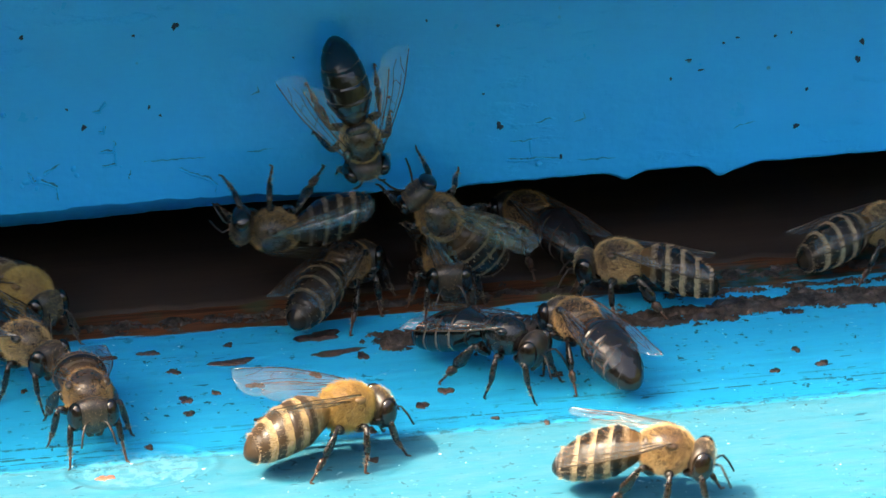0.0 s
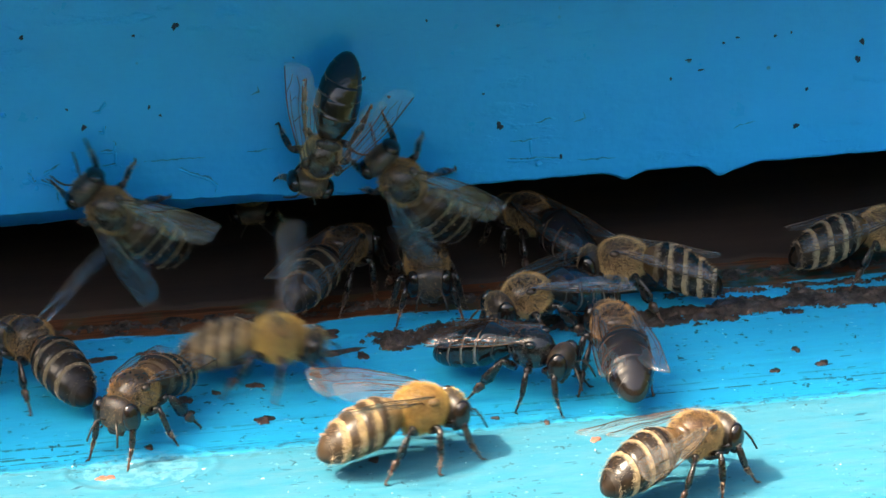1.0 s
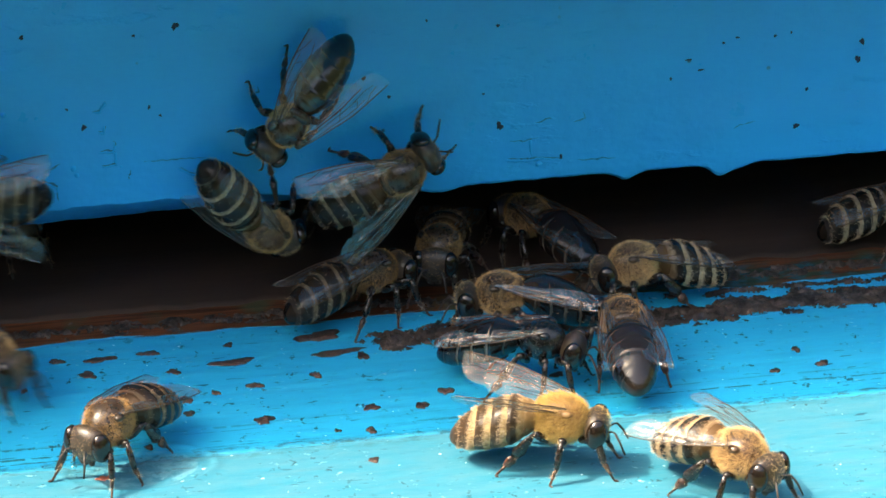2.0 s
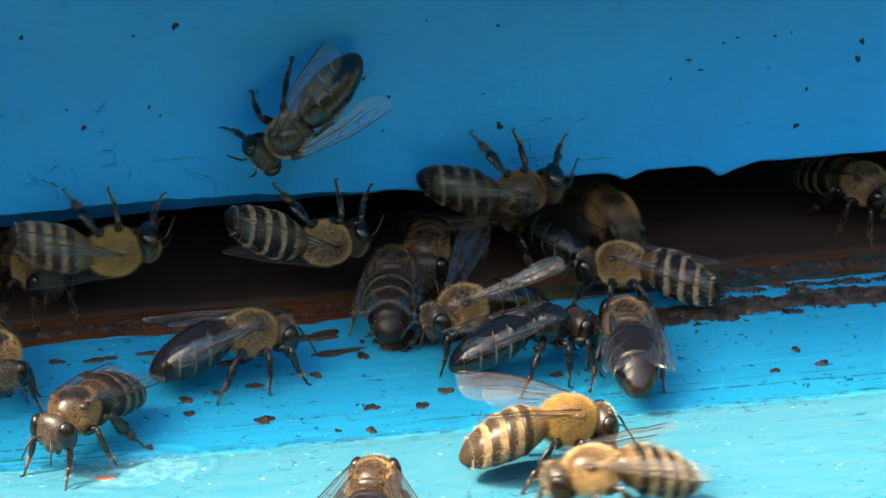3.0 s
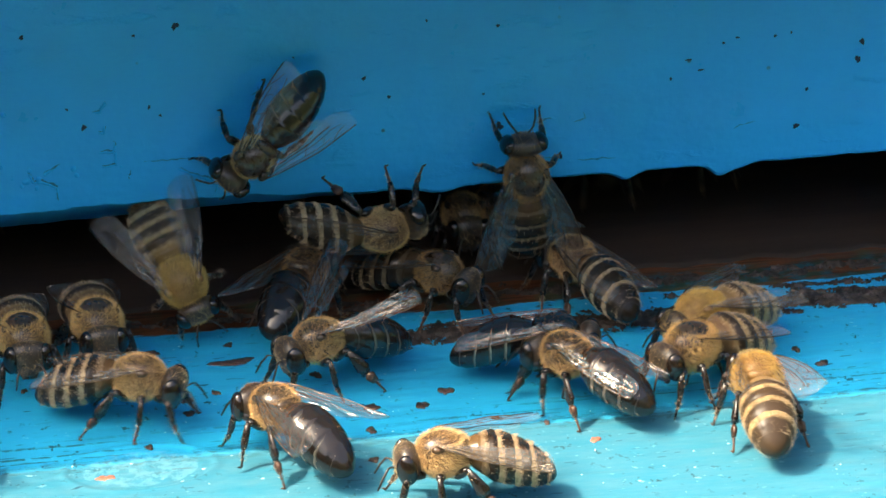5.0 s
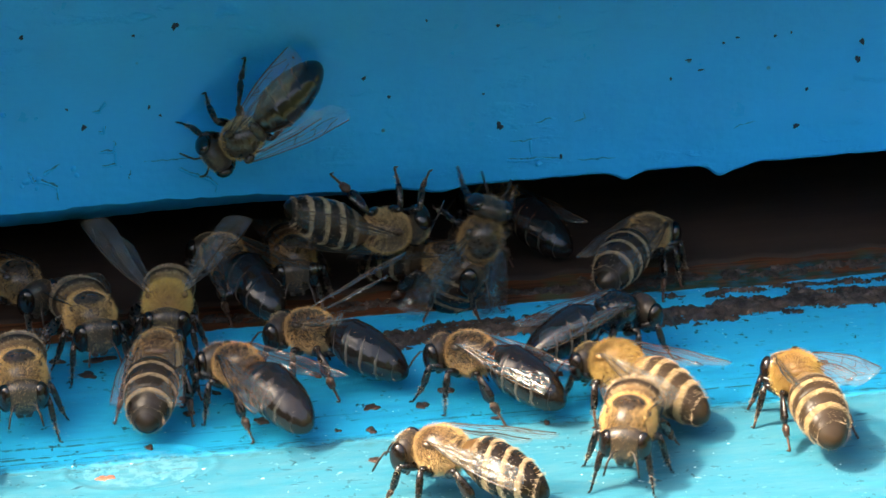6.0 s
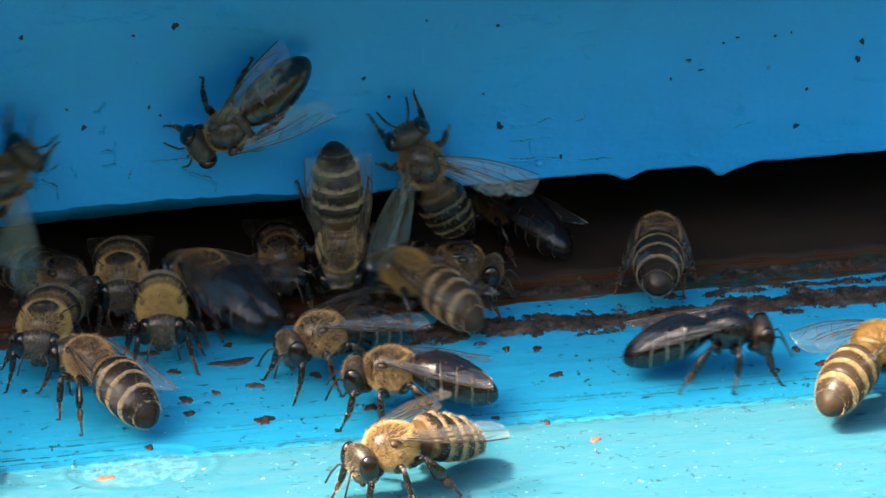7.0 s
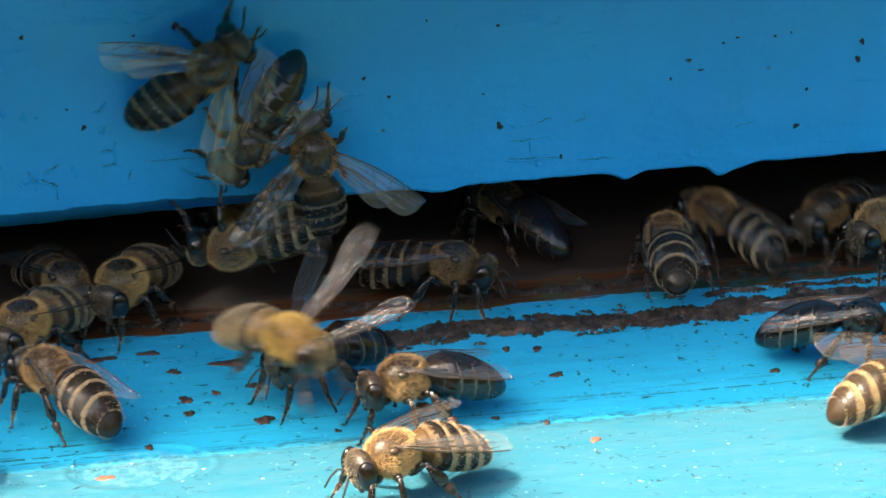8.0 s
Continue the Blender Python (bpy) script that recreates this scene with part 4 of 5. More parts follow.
# kind, wings, then rows: seconds, place in mm, turn in degrees
# ---- bee paths ----
BEES = (
    ("s", ((0, "vee"), (1.2, "narrow"),), (  # wall
        (0, -7.63, 0, 16.55, -90, 12, -180),
        (0.5, -10, 0, 16.6, -90, -9, 180),
        (1, -10.9, 0, 15.4, -90, -19, 180),
        (1.5, -13.2, 0, 17.9, -90, -33, 180),
        (1.7, -13.7, 0, 18.7, -90, -39, 180),
        (2.8, -13.2, 0, 17, -90, -42, 180),
        (3, -13.7, 0, 17.5, -90, -49, 180),
        (3.5, -14.1, 0, 17.5, -90, -46, 180),
        (4, -14.6, 0, 17.6, -90, -46, 180),
        (4.5, -15.4, 0, 16.8, -90, -38, 180),
        (4.7, -16, 0, 15.6, -90, -41, 180),
        (5.8, -17, 0, 17.4, -90, -51, 180),
        (6, -17.4, 0, 17.6, -90, -54, 180),
        (6.5, -18.4, 0, 18.8, -90, -65, 180),
        (7, -18.6, 0, 18.4, -90, -57, 180),
        (7.5, -17.7, 0, 17.1, -90, -48, 180),
        (8, -17, 0, 16.9, -90, -35, 180),
    )),
    ("g", ((0, "raised"),), (  # golden
        (0, -12.6, -26.8, 0, 0, 0, -75),
        (0.5, -11.1, -27.1, 0, 0, 0, -76),
        (1, -7.1, -28.2, 0, 0, 0, -77),
        (1.5, 0.7, -30.7, 0, 0, 0, -96),
        (1.7, 2, -31.9, 0, 0, 0, -109),
        (2.8, 4.3, -31.7, 0, 0, 0, -105),
        (3, 3.6, -32.3, 0, 0, 0, -87),
        (3.5, 7.9, -33.7, 0, 0, 0, -93),
        (4, 12.9, -31.8, 0, 0, 0, -80),
        (4.2, 15.6, -29.1, 0, 0, 0, -67),
        (4.5, 18.4, -22.1, 0, 0, 0, -25),
        (4.7, 18.7, -24.9, 0, 0, 0, -15),
        (5.8, 22.8, -30.3, 0, -5, 0, 11),
        (6, 22.7, -28.9, 0, -5, 0, 4),
        (6.5, 24, -29.1, 0, -5, 0, -13),
        (6.8, 28.2, -27.3, 0, 0, 0, -47),
        (7, 30.5, -24.7, 0, 0, 0, -45),
        (7.5, 30, -31.6, 0, 0, 0, -79),
        (8, 32.6, -29.4, 0, 0, 0, -73),
    )),
    ("w", ((0, "half"),), (  # front
        (0, 9.7, -38.3, 0, 0, 0, -110),
        (0.5, 11.9, -34.8, 0, 0, 0, -73),
        (1, 12.4, -36.4, 0, 0, 0, -67),
        (1.5, 13.6, -36.6, 0, 0, 0, -73),
        (1.7, 14.9, -37.7, 0, 0, 0, -105),
        (2.05, 15, -40.1, 0, 0, 0, -150),
        (2.45, 12, -41.1, 0, 0, 0, 158),
        (2.8, 7.2, -37.3, 0, 0, 0, 101),
        (3, 3.4, -40.3, 0, 0, 0, 94),
        (3.2, -5.7, -37.7, 0, 0, 0, 98),
        (3.5, -10.7, -34, 0, 0, 0, 53),
        (4, -8.4, -34.4, 0, 0, 0, 67),
        (4.5, -5.9, -34.6, 0, 0, 0, 53),
        (4.7, -6.5, -35.4, 0, 0, 0, 80),
        (5.8, -7.1, -35.7, 0, 0, 0, 89),
        (6, -6.9, -35, 0, 0, 0, 58),
        (6.5, -10.7, -35, 0, 0, 0, 80),
        (7, -10.5, -33.8, 0, 0, 0, 114),
        (7.5, -10.1, -34.8, 0, 0, 0, 116),
        (8, -10.6, -34.9, 0, 0, 0, 109),
    )),
    ("d", ((0, "half"),), (  # caller
        (0, -20.6, -63.3, 0, 0, 0, -18),
        (2.4, -20.1, -52.6, 0, 0, 0, -15),
        (2.8, -17.4, -36.1, 0, 0, 0, -20),
        (3, -12.8, -39.3, 0, 0, 0, -14),
        (3.2, -14.6, -36, 0, 0, 0, -18),
        (3.5, -16, -33.7, 0, 0, 0, -13),
        (4, -14.7, -33, 0, 0, 0, -4),
        (4.5, -16.7, -32.2, 0, 0, 0, 35),
        (4.7, -18.1, -28.8, 0, 0, 0, 31),
        (5.8, -17.9, -22.4, 0, 0, 0, 38),
        (6, -20, -18.4, 0, 0, 0, 32),
        (6.5, -19.5, -12.2, 0, 0, 0, 9),
        (7, -21, -0.8, 0, 0, 0, 31),
        (7.5, -20.4, 30, 0, 0, 0, 21),
        (8, -20.6, 30, 0, 0, 0, 16),
    )),
    ("m", ((0, "folded"),), (  # corner
        (0, -32, -20.7, 0, 0, 0, -176),
        (0.5, -30.9, -19, 0, 0, 0, 173),
        (1, -28.5, -21.4, 0, 0, 0, 144),
        (1.5, -29.8, -21.4, 0, 0, 0, 144),
        (1.7, -30.4, -24.5, 0, 0, 0, 134),
        (2.8, -32.5, -26.8, 0, 0, 0, 153),
        (3, -33.3, -23.5, 0, 0, 0, 139),
        (3.5, -33.5, -24, 0, 0, 0, 164),
        (4, -35.4, -22.6, 0, 0, 0, 106),
        (4.5, -43.6, -26, 0, 0, 0, 108),
        (5, -48.9, -26.8, 0, 0, 0, 107),
        (8, -48.9, -26.8, 0, 0, 0, 107),
    )),
    ("d", ((0, "half"),), (  # entering
        (0, -36.1, -11.1, 0, 0, 0, -140),
        (0.5, -37.2, -11.5, 0, 0, 0, -147),
        (0.8, -37.4, -11.7, 0, 0, 0, -155),
        (1, -43.8, -10.1, 0, 0, 0, -151),
        (1.5, -45.8, -9.9, 0, 0, 0, -147),
        (1.7, -46.3, -9.6, 0, 0, 0, -152),
        (2.2, -30.9, -14.6, 0, 0, 0, -125),
        (2.8, -18.7, -15.4, 0, 0, 0, -102),
        (3, -18.1, -12.8, 0, 0, 0, -80),
        (3.5, -20.9, -10, 0, 0, 0, -53),
        (4, -16.7, -7.5, 0, 0, 0, -60),
        (4.5, -11.4, -4.3, 0, 0, 0, -48),
        (4.7, -11.4, -3.6, 0, 0, 0, -43),
        (5.8, -17.3, 2.5, 0, 0, 0, 19),
        (6, -18.5, 2.3, 0, 0, 0, 24),
        (6.5, -19.3, 0.9, 0, 0, 0, 30),
        (7, -20.3, -0.6, 0, 0, 0, 39),
        (7.5, -21, 30, 0, 0, 0, 33),
        (8, -21.7, 30, 0, 0, 0, 39),
    )),
    ("g", ((0, "folded"), (0.55, "buzz"), (1.4, "spread"),), (  # leaver
        (0, -35.3, -1.6, 0, 0, 0, -147),
        (0.3, -33.3, -3.4, 0, 0, 0, -163),
        (0.5, -31.2, -4.4, 0, 0, 0, -146),
        (0.8, -22.1, -10.8, 0, 0, 0, -150),
        (1, -16, -14.3, 0, 0, 0, -105),
        (1.1, -6.9, -28.6, 9, 0, 0, -128),
        (1.2, 21.2, -18.9, 14, 0, 0, -92),
        (1.3, 46.9, -29.8, 30, 0, 0, -76),
        (8, 60.3, -19.6, 30, 0, 0, -75),
    )),
    ("m", ((0, "half"),), (  # climber
        (0, -14.83, 0.4, 11.08, 176, -55, -85),
        (0.5, -20.6, 0, 11.71, 155, -51, -59),
        (0.8, -24.5, 0, 8.7, 90, -49, 0),
        (1, -28.3, 0, 12.2, 90, -46, 0),
        (1.5, -34.53, -0, 13.12, -90, -88, 180),
        (1.7, -35.7, 0, 12.9, 90, -88, 0),
        (2.2, -45.8, 0, 14.5, 90, -83, 0),
        (3, -52, 0, 15, 90, -83, 0),
        (8, -52, 0, 15, 90, -83, 0),
    )),
    ("g", ((0, "half"), (4.9, "half"), (5.5, "up"), (6.4, "up"), (6.8, "folded"), (7.75, "folded"), (7.85, "buzz"),), (  # lipwalker
        (0, -52, 0, 10.3, -90, 87, -180),
        (2.2, -44.8, 0.6, 10.9, -170, 55, 102),
        (2.8, -30.9, 0.6, 9.7, -170, 55, 102),
        (3, -27.9, 0.5, 10.3, -177, 55, 93),
        (3.5, -22.2, 0.1, 12.7, 160, 53, 66),
        (4, -20.6, 0.4, 11.6, 177, 55, 86),
        (4.5, -21.2, 1.1, 9.2, -145, 46, 134),
        (4.7, -21.9, 1.3, 7.9, -138, 40, 144),
        (5.25, -21.9, -5.2, 0, 0, 0, -179),
        (5.8, -24.8, -7.7, 0, 0, 0, 171),
        (6, -24.2, -6.2, 0, 0, 0, 172),
        (6.5, -24.7, -8.8, 0, 0, 0, 175),
        (7, -24.8, -7.3, 0, 0, 0, 175),
        (7.5, -24.8, -8.5, 0, 0, 0, 177),
        (7.8, -19.5, -19.4, 0, 0, 0, -155),
        (7.9, -19.4, -18.5, 1.5, 0, 0, -156),
        (8, -16.2, -22.5, 4, 0, 0, -146),
    )),
    ("w", ((0, "folded"),), (  # hanger
        (0, -13.5, 30, 0, 0, 0, 158),
        (2.2, -14.9, 1.3, 10.3, -137, 39, 145),
        (2.8, -12, 0.7, 9.4, -165, 54, 108),
        (3, -10.4, 0.7, 9.4, -162, 53, 112),
        (3.5, -10.1, 0.7, 10.4, -164, 53, 110),
        (4, -8.6, 0.6, 10.3, -169, 54, 104),
        (4.5, -8.3, 0.4, 10.6, 180, 55, 90),
        (4.7, -7, 0.3, 10.5, 172, 55, 81),
        (5.8, -4.7, 1, 10.1, -151, 49, 126),
        (6, -5.3, 0.6, 10.1, -167, 54, 106),
        (6.5, -5.7, 1, 10.8, -151, 49, 126),
        (6.75, -8.1, 0, 6.9, -90, 24, -180),
        (7, -9.5, 0, 7.1, -90, 0, -180),
        (7.5, -14.2, 0.8, 9.3, -159, -52, -116),
        (8, -18.4, 0.7, 9.7, -164, -53, -110),
    )),
    ("m", ((0, "half"), (6.6, "half"), (6.9, "swept"),), (  # middle
        (0, -1.1, 0, 9.2, 90, -43, 0),
        (0.5, -1.8, 0, 10, 90, -43, 0),
        (1, -4.2, 0, 12.6, 90, -42, 0),
        (1.2, -8.7, 0, 10.4, 90, 4, 0),
        (1.5, -9.7, 0, 12.2, 90, 31, 0),
        (1.7, -7.1, 0, 13.6, 90, 44, 0),
        (2.2, -3.2, 0, 12.8, 90, 69, 0),
        (2.8, 3.4, 0.4, 12.5, -179, 55, 92),
        (3, 6.2, 0.4, 12.7, 179, 55, 88),
        (3.5, 7.9, 0.6, 12, -171, 55, 101),
        (4, 7.3, 0, 13.6, 90, 51, 0),
        (4.5, 6.57, -0, 15.17, 90, 6, 0),
        (4.7, 6.3, 0, 14.2, 90, -3, 0),
        (5.3, 6.3, 0, 10, 90, -1, 0),
        (5.8, 5.1, 0, 6.5, 90, 11, 0),
        (6, 2.4, 0, 6.9, 90, 21, 0),
        (6.5, -0.1, 0, 8.8, 90, 9, 0),
        (7, -2.55, -0, 14.13, 90, -25, 0),
        (7.5, -8.41, -0, 15.27, 90, -24, 0),
        (8, -11.5, -0, 15.68, 90, -7, 0),
    )),
    ("w", ((0, "folded"),), (  # threshold
        (0, 14, -5.3, 0, 0, 0, 74),
        (0.5, 14.3, -5, 0, 0, 0, 74),
        (1, 14.4, -5, 0, 0, 0, 71),
        (1.5, 14.4, -5, 0, 0, 0, 72),
        (2, 15.1, -6.1, 0, 0, 0, 96),
        (2.8, 14.9, -6.4, 0, 0, 0, 99),
        (3, 14, -5.9, 0, 0, 0, 67),
        (3.5, 12.4, -8.3, 0, 0, 0, 91),
        (4, 10.3, -7.9, 0, 0, 0, 90),
        (4.5, 9, -7.2, 0, 0, 0, 72),
        (4.7, 8.8, -6.6, 0, 0, 0, 57),
        (5.2, 12.2, -2, 0, 0, 0, 0),
        (5.8, 16, -0.4, 0, -7, 0, -38),
        (6, 17.4, -1.1, 0, -7, 0, -39),
        (6.5, 18.1, -1.2, 0, -7, 0, -32),
        (7, 18.6, -1.3, 0, -7, 0, -15),
        (7.5, 19.5, -1.5, 0, -7, 0, -11),
        (8, 19.4, -1.2, 0, -7, 0, -8),
    )),
    ("b", ((0, "folded"), (0.3, "folded"), (0.4, "half"), (0.7, "folded"),), (  # bald
        (0, 1.8, -17.2, 0, 0, 0, -131),
        (0.5, 1.9, -17.6, 0, 0, 0, -133),
        (1, 3.4, -19.9, 0, 0, 0, -126),
        (1.5, 4.5, -19.1, 0, 0, 0, -120),
        (1.7, 4.5, -18.8, 0, 0, 0, -117),
        (2.8, 5, -17.2, 0, 0, 0, -92),
        (3, 5.6, -16.1, 0, 0, 0, -79),
        (3.5, 5.3, -15.6, 0, 0, 0, -73),
        (4, 4.9, -16.5, 0, 0, 0, -87),
        (4.5, 4.4, -17.7, 0, 0, 0, -110),
        (4.7, 5, -18.3, 0, 0, 0, -99),
        (5.8, 9.8, -14.6, 0, 0, 0, -109),
        (6, 11.6, -14.9, 0, 0, 0, -73),
        (6.5, 12.5, -17.8, 0, 0, 0, -97),
        (7, 19.7, -19.7, 0, 0, 0, -95),
        (7.5, 26.6, -20.1, 0, 0, 0, -86),
        (8, 30.8, -20, 0, 0, 0, -107),
    )),
    ("d", ((0, "folded"),), (  # guard
        (0, 8.1, -15.7, 0, 0, 0, 20),
        (0.5, 8.7, -15.4, 0, 0, 0, 27),
        (1, 10.8, -17.2, 0, 0, 0, -2),
        (1.5, 11.4, -17.5, 0, 0, 0, -4),
        (1.7, 11.6, -16.2, 0, 0, 0, -5),
        (2.8, 11.9, -16.7, 0, 0, 0, -5),
        (3, 12, -16.7, 0, 0, 0, -7),
        (3.5, 11.9, -18.2, 0, 0, 0, -9),
        (4, 12.9, -16, 0, 0, 0, -3),
        (4.5, 12.3, -17.4, 0, 0, 0, 0),
        (4.7, 10, -19.2, 0, 0, 0, 24),
        (5.8, -0.9, -23.1, 0, 0, 0, 50),
        (6, -1.6, -19.8, 0, 0, 0, 48),
        (6.5, -5.6, -21.4, 0, 0, 0, 69),
        (7, -8.4, -21.3, 0, 0, 0, 78),
        (7.5, -9.7, -21.8, 0, 0, 0, 76),
        (8, -7.6, -23, 0, 0, 0, 100),
    )),
    ("d", ((0, "half"), (2.6, "up"), (6.2, "up"), (6.6, "half"), (7.3, "half"), (7.5, "up"),), (  # second
        (0, 6.2, 30, 0, 0, 0, 146),
        (0.5, 4.3, -2.9, 0, 0, 0, 110),
        (1, 5, -10.4, 0, 0, 0, 111),
        (1.5, 3.5, -10, 0, 0, 0, 81),
        (1.7, 3.4, -10, 0, 0, 0, 81),
        (2.2, 2.5, -9.3, 0, 0, 0, 81),
        (2.8, 0.9, -9.6, 0, 0, 0, 91),
        (3, -0.6, -11.5, 0, 0, 0, 111),
        (3.5, -6.3, -13.3, 0, 0, 0, 93),
        (4, -9.2, -14, 0, 0, 0, 105),
        (4.5, -11.9, -13.2, 0, 0, 0, 83),
        (4.7, -13.2, -15.5, 0, 0, 0, 111),
        (5.8, -12.8, -13.6, 0, 0, 0, 93),
        (6, -13.5, -13.3, 0, 0, 0, 56),
        (6.5, -11.5, -13.2, 0, 0, 0, 79),
        (7, -12.8, -14.1, 0, 0, 0, 111),
        (7.5, -16, -17.6, 0, 0, 0, 120),
        (8, -14.3, -17.1, 0, 0, 0, 117),
    )),
    ("m", ((0, "folded"),), (  # homecomer
        (0, -8.4, -1.3, 0, 0, 0, -41),
        (0.5, -8.4, -0.3, 0, 0, 0, -51),
        (1, -8.1, 2, 0, 0, 0, -42),
        (1.5, -7.4, -1.5, 0, 0, 0, -73),
        (1.7, -7.2, -2.3, 0, 0, 0, -73),
        (2.8, -4.7, -4.2, 0, 0, 0, -22),
        (3, -4.9, -3.3, 0, 0, 0, -13),
        (3.5, -3.5, 30, 0, 0, 0, -13),
        (4, -6.9, 30, 0, 0, 0, 35),
        (4.7, -9.6, 30, 0, 0, 0, 160),
        (5.8, -12.3, 0.8, 0, 0, 0, 177),
        (7, -13.7, 1, 0, 0, 0, 177),
        (7.5, -9.8, 30, 0, 0, 0, 139),
        (8, -16.5, 30, 0, 0, 0, 137),
    )),
    ("r", ((0, "folded"),), (  # facing
        (0, -37.4, 30, 0, 0, 0, -159),
        (3, -34.1, 3.3, 0, 0, 0, -163),
        (3.5, -32.7, -2.9, 0, 0, 0, -171),
        (4, -30.7, -6.8, 0, 0, 0, -173),
        (4.5, -30.8, -6.1, 0, 0, 0, -177),
        (4.7, -30, -8.4, 0, 0, 0, -177),
        (5.8, -30.7, -8.6, 0, 0, 0, -164),
        (6, -30.6, -7.2, 0, 0, 0, -172),
        (6.5, -28.8, -5, 0, 0, 0, -179),
        (7, -27.4, -0.2, 0, 0, 0, 175),
        (7.5, -26.1, -2, 0, 0, 0, -177),
        (8, -27.5, -1.5, 0, 0, 0, 146),
    )),
    ("r", ((0, "folded"),), (  # leftface
        (0, -53, -1.5, 0, 0, 0, -150),
        (2.2, -46.8, -5.2, 0, 0, 0, -149),
        (2.8, -39.7, -10.5, 0, 0, 0, -164),
        (3, -38.7, -13, 0, 0, 0, -169),
        (3.5, -35.8, -7.8, 0, 0, 0, -180),
        (4, -36.3, -5.8, 0, 0, 0, -173),
        (4.5, -36.4, -7.3, 0, 0, 0, -173),
        (4.7, -36.2, -8.9, 0, 0, 0, -174),
        (5.8, -36.4, -13.3, 0, 0, 0, 180),
        (6, -36.9, -16.6, 0, 0, 0, -180),
        (6.5, -36, -12.8, 0, 0, 0, 173),
        (7, -34.4, -8.2, 0, 0, 0, 165),
        (7.5, -34.5, -8.2, 0, 0, 0, 159),
        (8, -36.1, -7.6, 0, 0, 0, 139),
    )),
    ("w", ((0, "folded"),), (  # striped
        (0, -57.1, -12.5, 0, 0, 0, -116),
        (3, -50.5, -12.7, 0, 0, 0, -116),
        (3.5, -37.3, -12.5, 0, 0, 0, -129),
        (4, -35.8, -14.7, 0, 0, 0, -113),
        (4.5, -33, -17.5, 0, 0, 0, -107),
        (4.7, -30.9, -19.1, 0, 0, 0, -131),
        (5.25, -26.4, -18.3, 0, 0, 0, -75),
        (5.8, -27, -16, 0, 0, 0, -21),
        (6, -25.9, -15, 0, 0, 0, -13),
        (6.5, -28.1, -16.4, 0, 0, 0, 15),
        (7, -31.4, -14.9, 0, 0, 0, 29),
        (7.5, -31.2, -14, 0, 0, 0, 20),
        (8, -34.8, -16.1, 0, 0, 0, 33),
    )),
    ("r", ((0, "folded"),), (  # drone
        (0, 14.2, 30, 0, 0, 0, -162),
        (2.8, 15.4, 30, 0, 0, 0, -171),
        (3, 15.7, 3.6, 0, 0, 0, -170),
        (3.2, 19.6, -4.2, 0, 0, 0, -164),
        (3.5, 22.1, -13.2, 0, 0, 0, -165),
        (3.8, 24.2, -18.2, 0, 0, 0, -178),
        (4, 20.5, -21.1, 0, 0, 0, 160),
        (4.25, 18.1, -23.3, 0, 0, 0, 135),
        (4.5, 19.1, -18.5, 0, 0, 0, 71),
        (4.7, 17.9, -19.6, 0, 0, 0, 89),
        (5.3, 14.3, -25.2, 0, 0, 0, 131),
        (5.8, 10.2, -31.9, 0, 0, 0, 152),
        (6, 8, -33.4, 0, 0, 0, 160),
        (6.2, 6.4, -37.4, 0, 0, 0, 159),
        (6.5, 2.5, -40.4, 0, 0, 0, 144),
        (6.6, 1.3, -38.6, 0, 0, 0, 138),
        (6.8, -5.1, -43, 0, 0, 0, 154),
        (7, -9.7, -59.1, 0, 0, 0, 160),
        (8, -11.7, -69, 0, 0, 0, 161),
    )),
    ("g", ((0, "half"), (6.45, "half"), (6.5, "buzz"), (6.8, "spread"),), (  # pair
        (0, 21.9, 30, 0, 0, 0, 166),
        (3, 21.3, 30, 0, 0, 0, 166),
        (3.5, 18.4, -2.1, 0, 0, 0, 174),
        (4, 20.5, -9.7, 0, 0, 0, 155),
        (4.5, 19, -9.3, 0, 0, 0, 155),
        (4.7, 20, -11.9, 0, 0, 0, 130),
        (5.2, 16.1, -19, 0, 0, 0, 116),
        (5.8, 11.3, -24.6, 0, 0, 0, 87),
        (6, 9.3, -23.8, 0, 0, 0, 43),
        (6.5, 2.2, -28.3, 0, 0, 0, 42),
        (6.6, -0.8, -30.5, 5, 0, 0, 56),
        (6.7, -11.6, -4.9, 15, 0, 0, 45),
        (6.8, -43.5, 28.3, 30, 0, 0, 50),
        (8, -53, 30, 30, 0, 0, 49),
    )),
    ("m", ((0, "folded"),), (  # brown
        (0, 25.3, 30, 0, 0, 0, -167),
        (3.5, 23.4, 30, 0, 0, 0, -151),
        (4, 24.1, -0.7, 0, 0, 0, -149),
        (4.5, 23.8, 0, 0, 0, 0, -149),
        (4.7, 25.4, -1.4, 0, 0, 0, -160),
        (5.2, 28.8, 30, 0, 0, 0, -160),
        (5.8, 34.8, 30, 0, 0, 0, -165),
        (6, 34.8, 30, 0, 0, 0, -165),
        (7, 34.5, 30, 0, 0, 0, 137),
        (8, 34.1, 0.9, 0, 0, 0, 128),
    )),
    ("w", ((0, "folded"),), (  # greeter
        (0, 19.2, 30, 0, 0, 0, -178),
        (4, 17.8, 30, 0, 0, 0, 173),
        (4.5, 16.7, -3.4, 0, 0, 0, 169),
        (4.7, 16.8, -5.6, 0, 0, 0, 170),
        (5.2, 19.5, 30, 0, 0, 0, 177),
        (6, 22.8, 30, 0, 0, 0, -178),
        (7.5, 27.7, 30, 0, 0, 0, 48),
        (8, 24.6, 3, 0, 0, 0, 29),
    )),
    ("w", ((0, "folded"),), (  # edgebee
        (0, 38.5, -2.5, 0, 0, 0, -76),
        (0.5, 42.3, -0.3, 0, 0, 0, -72),
        (1, 38.2, -3.3, 0, 0, 0, -88),
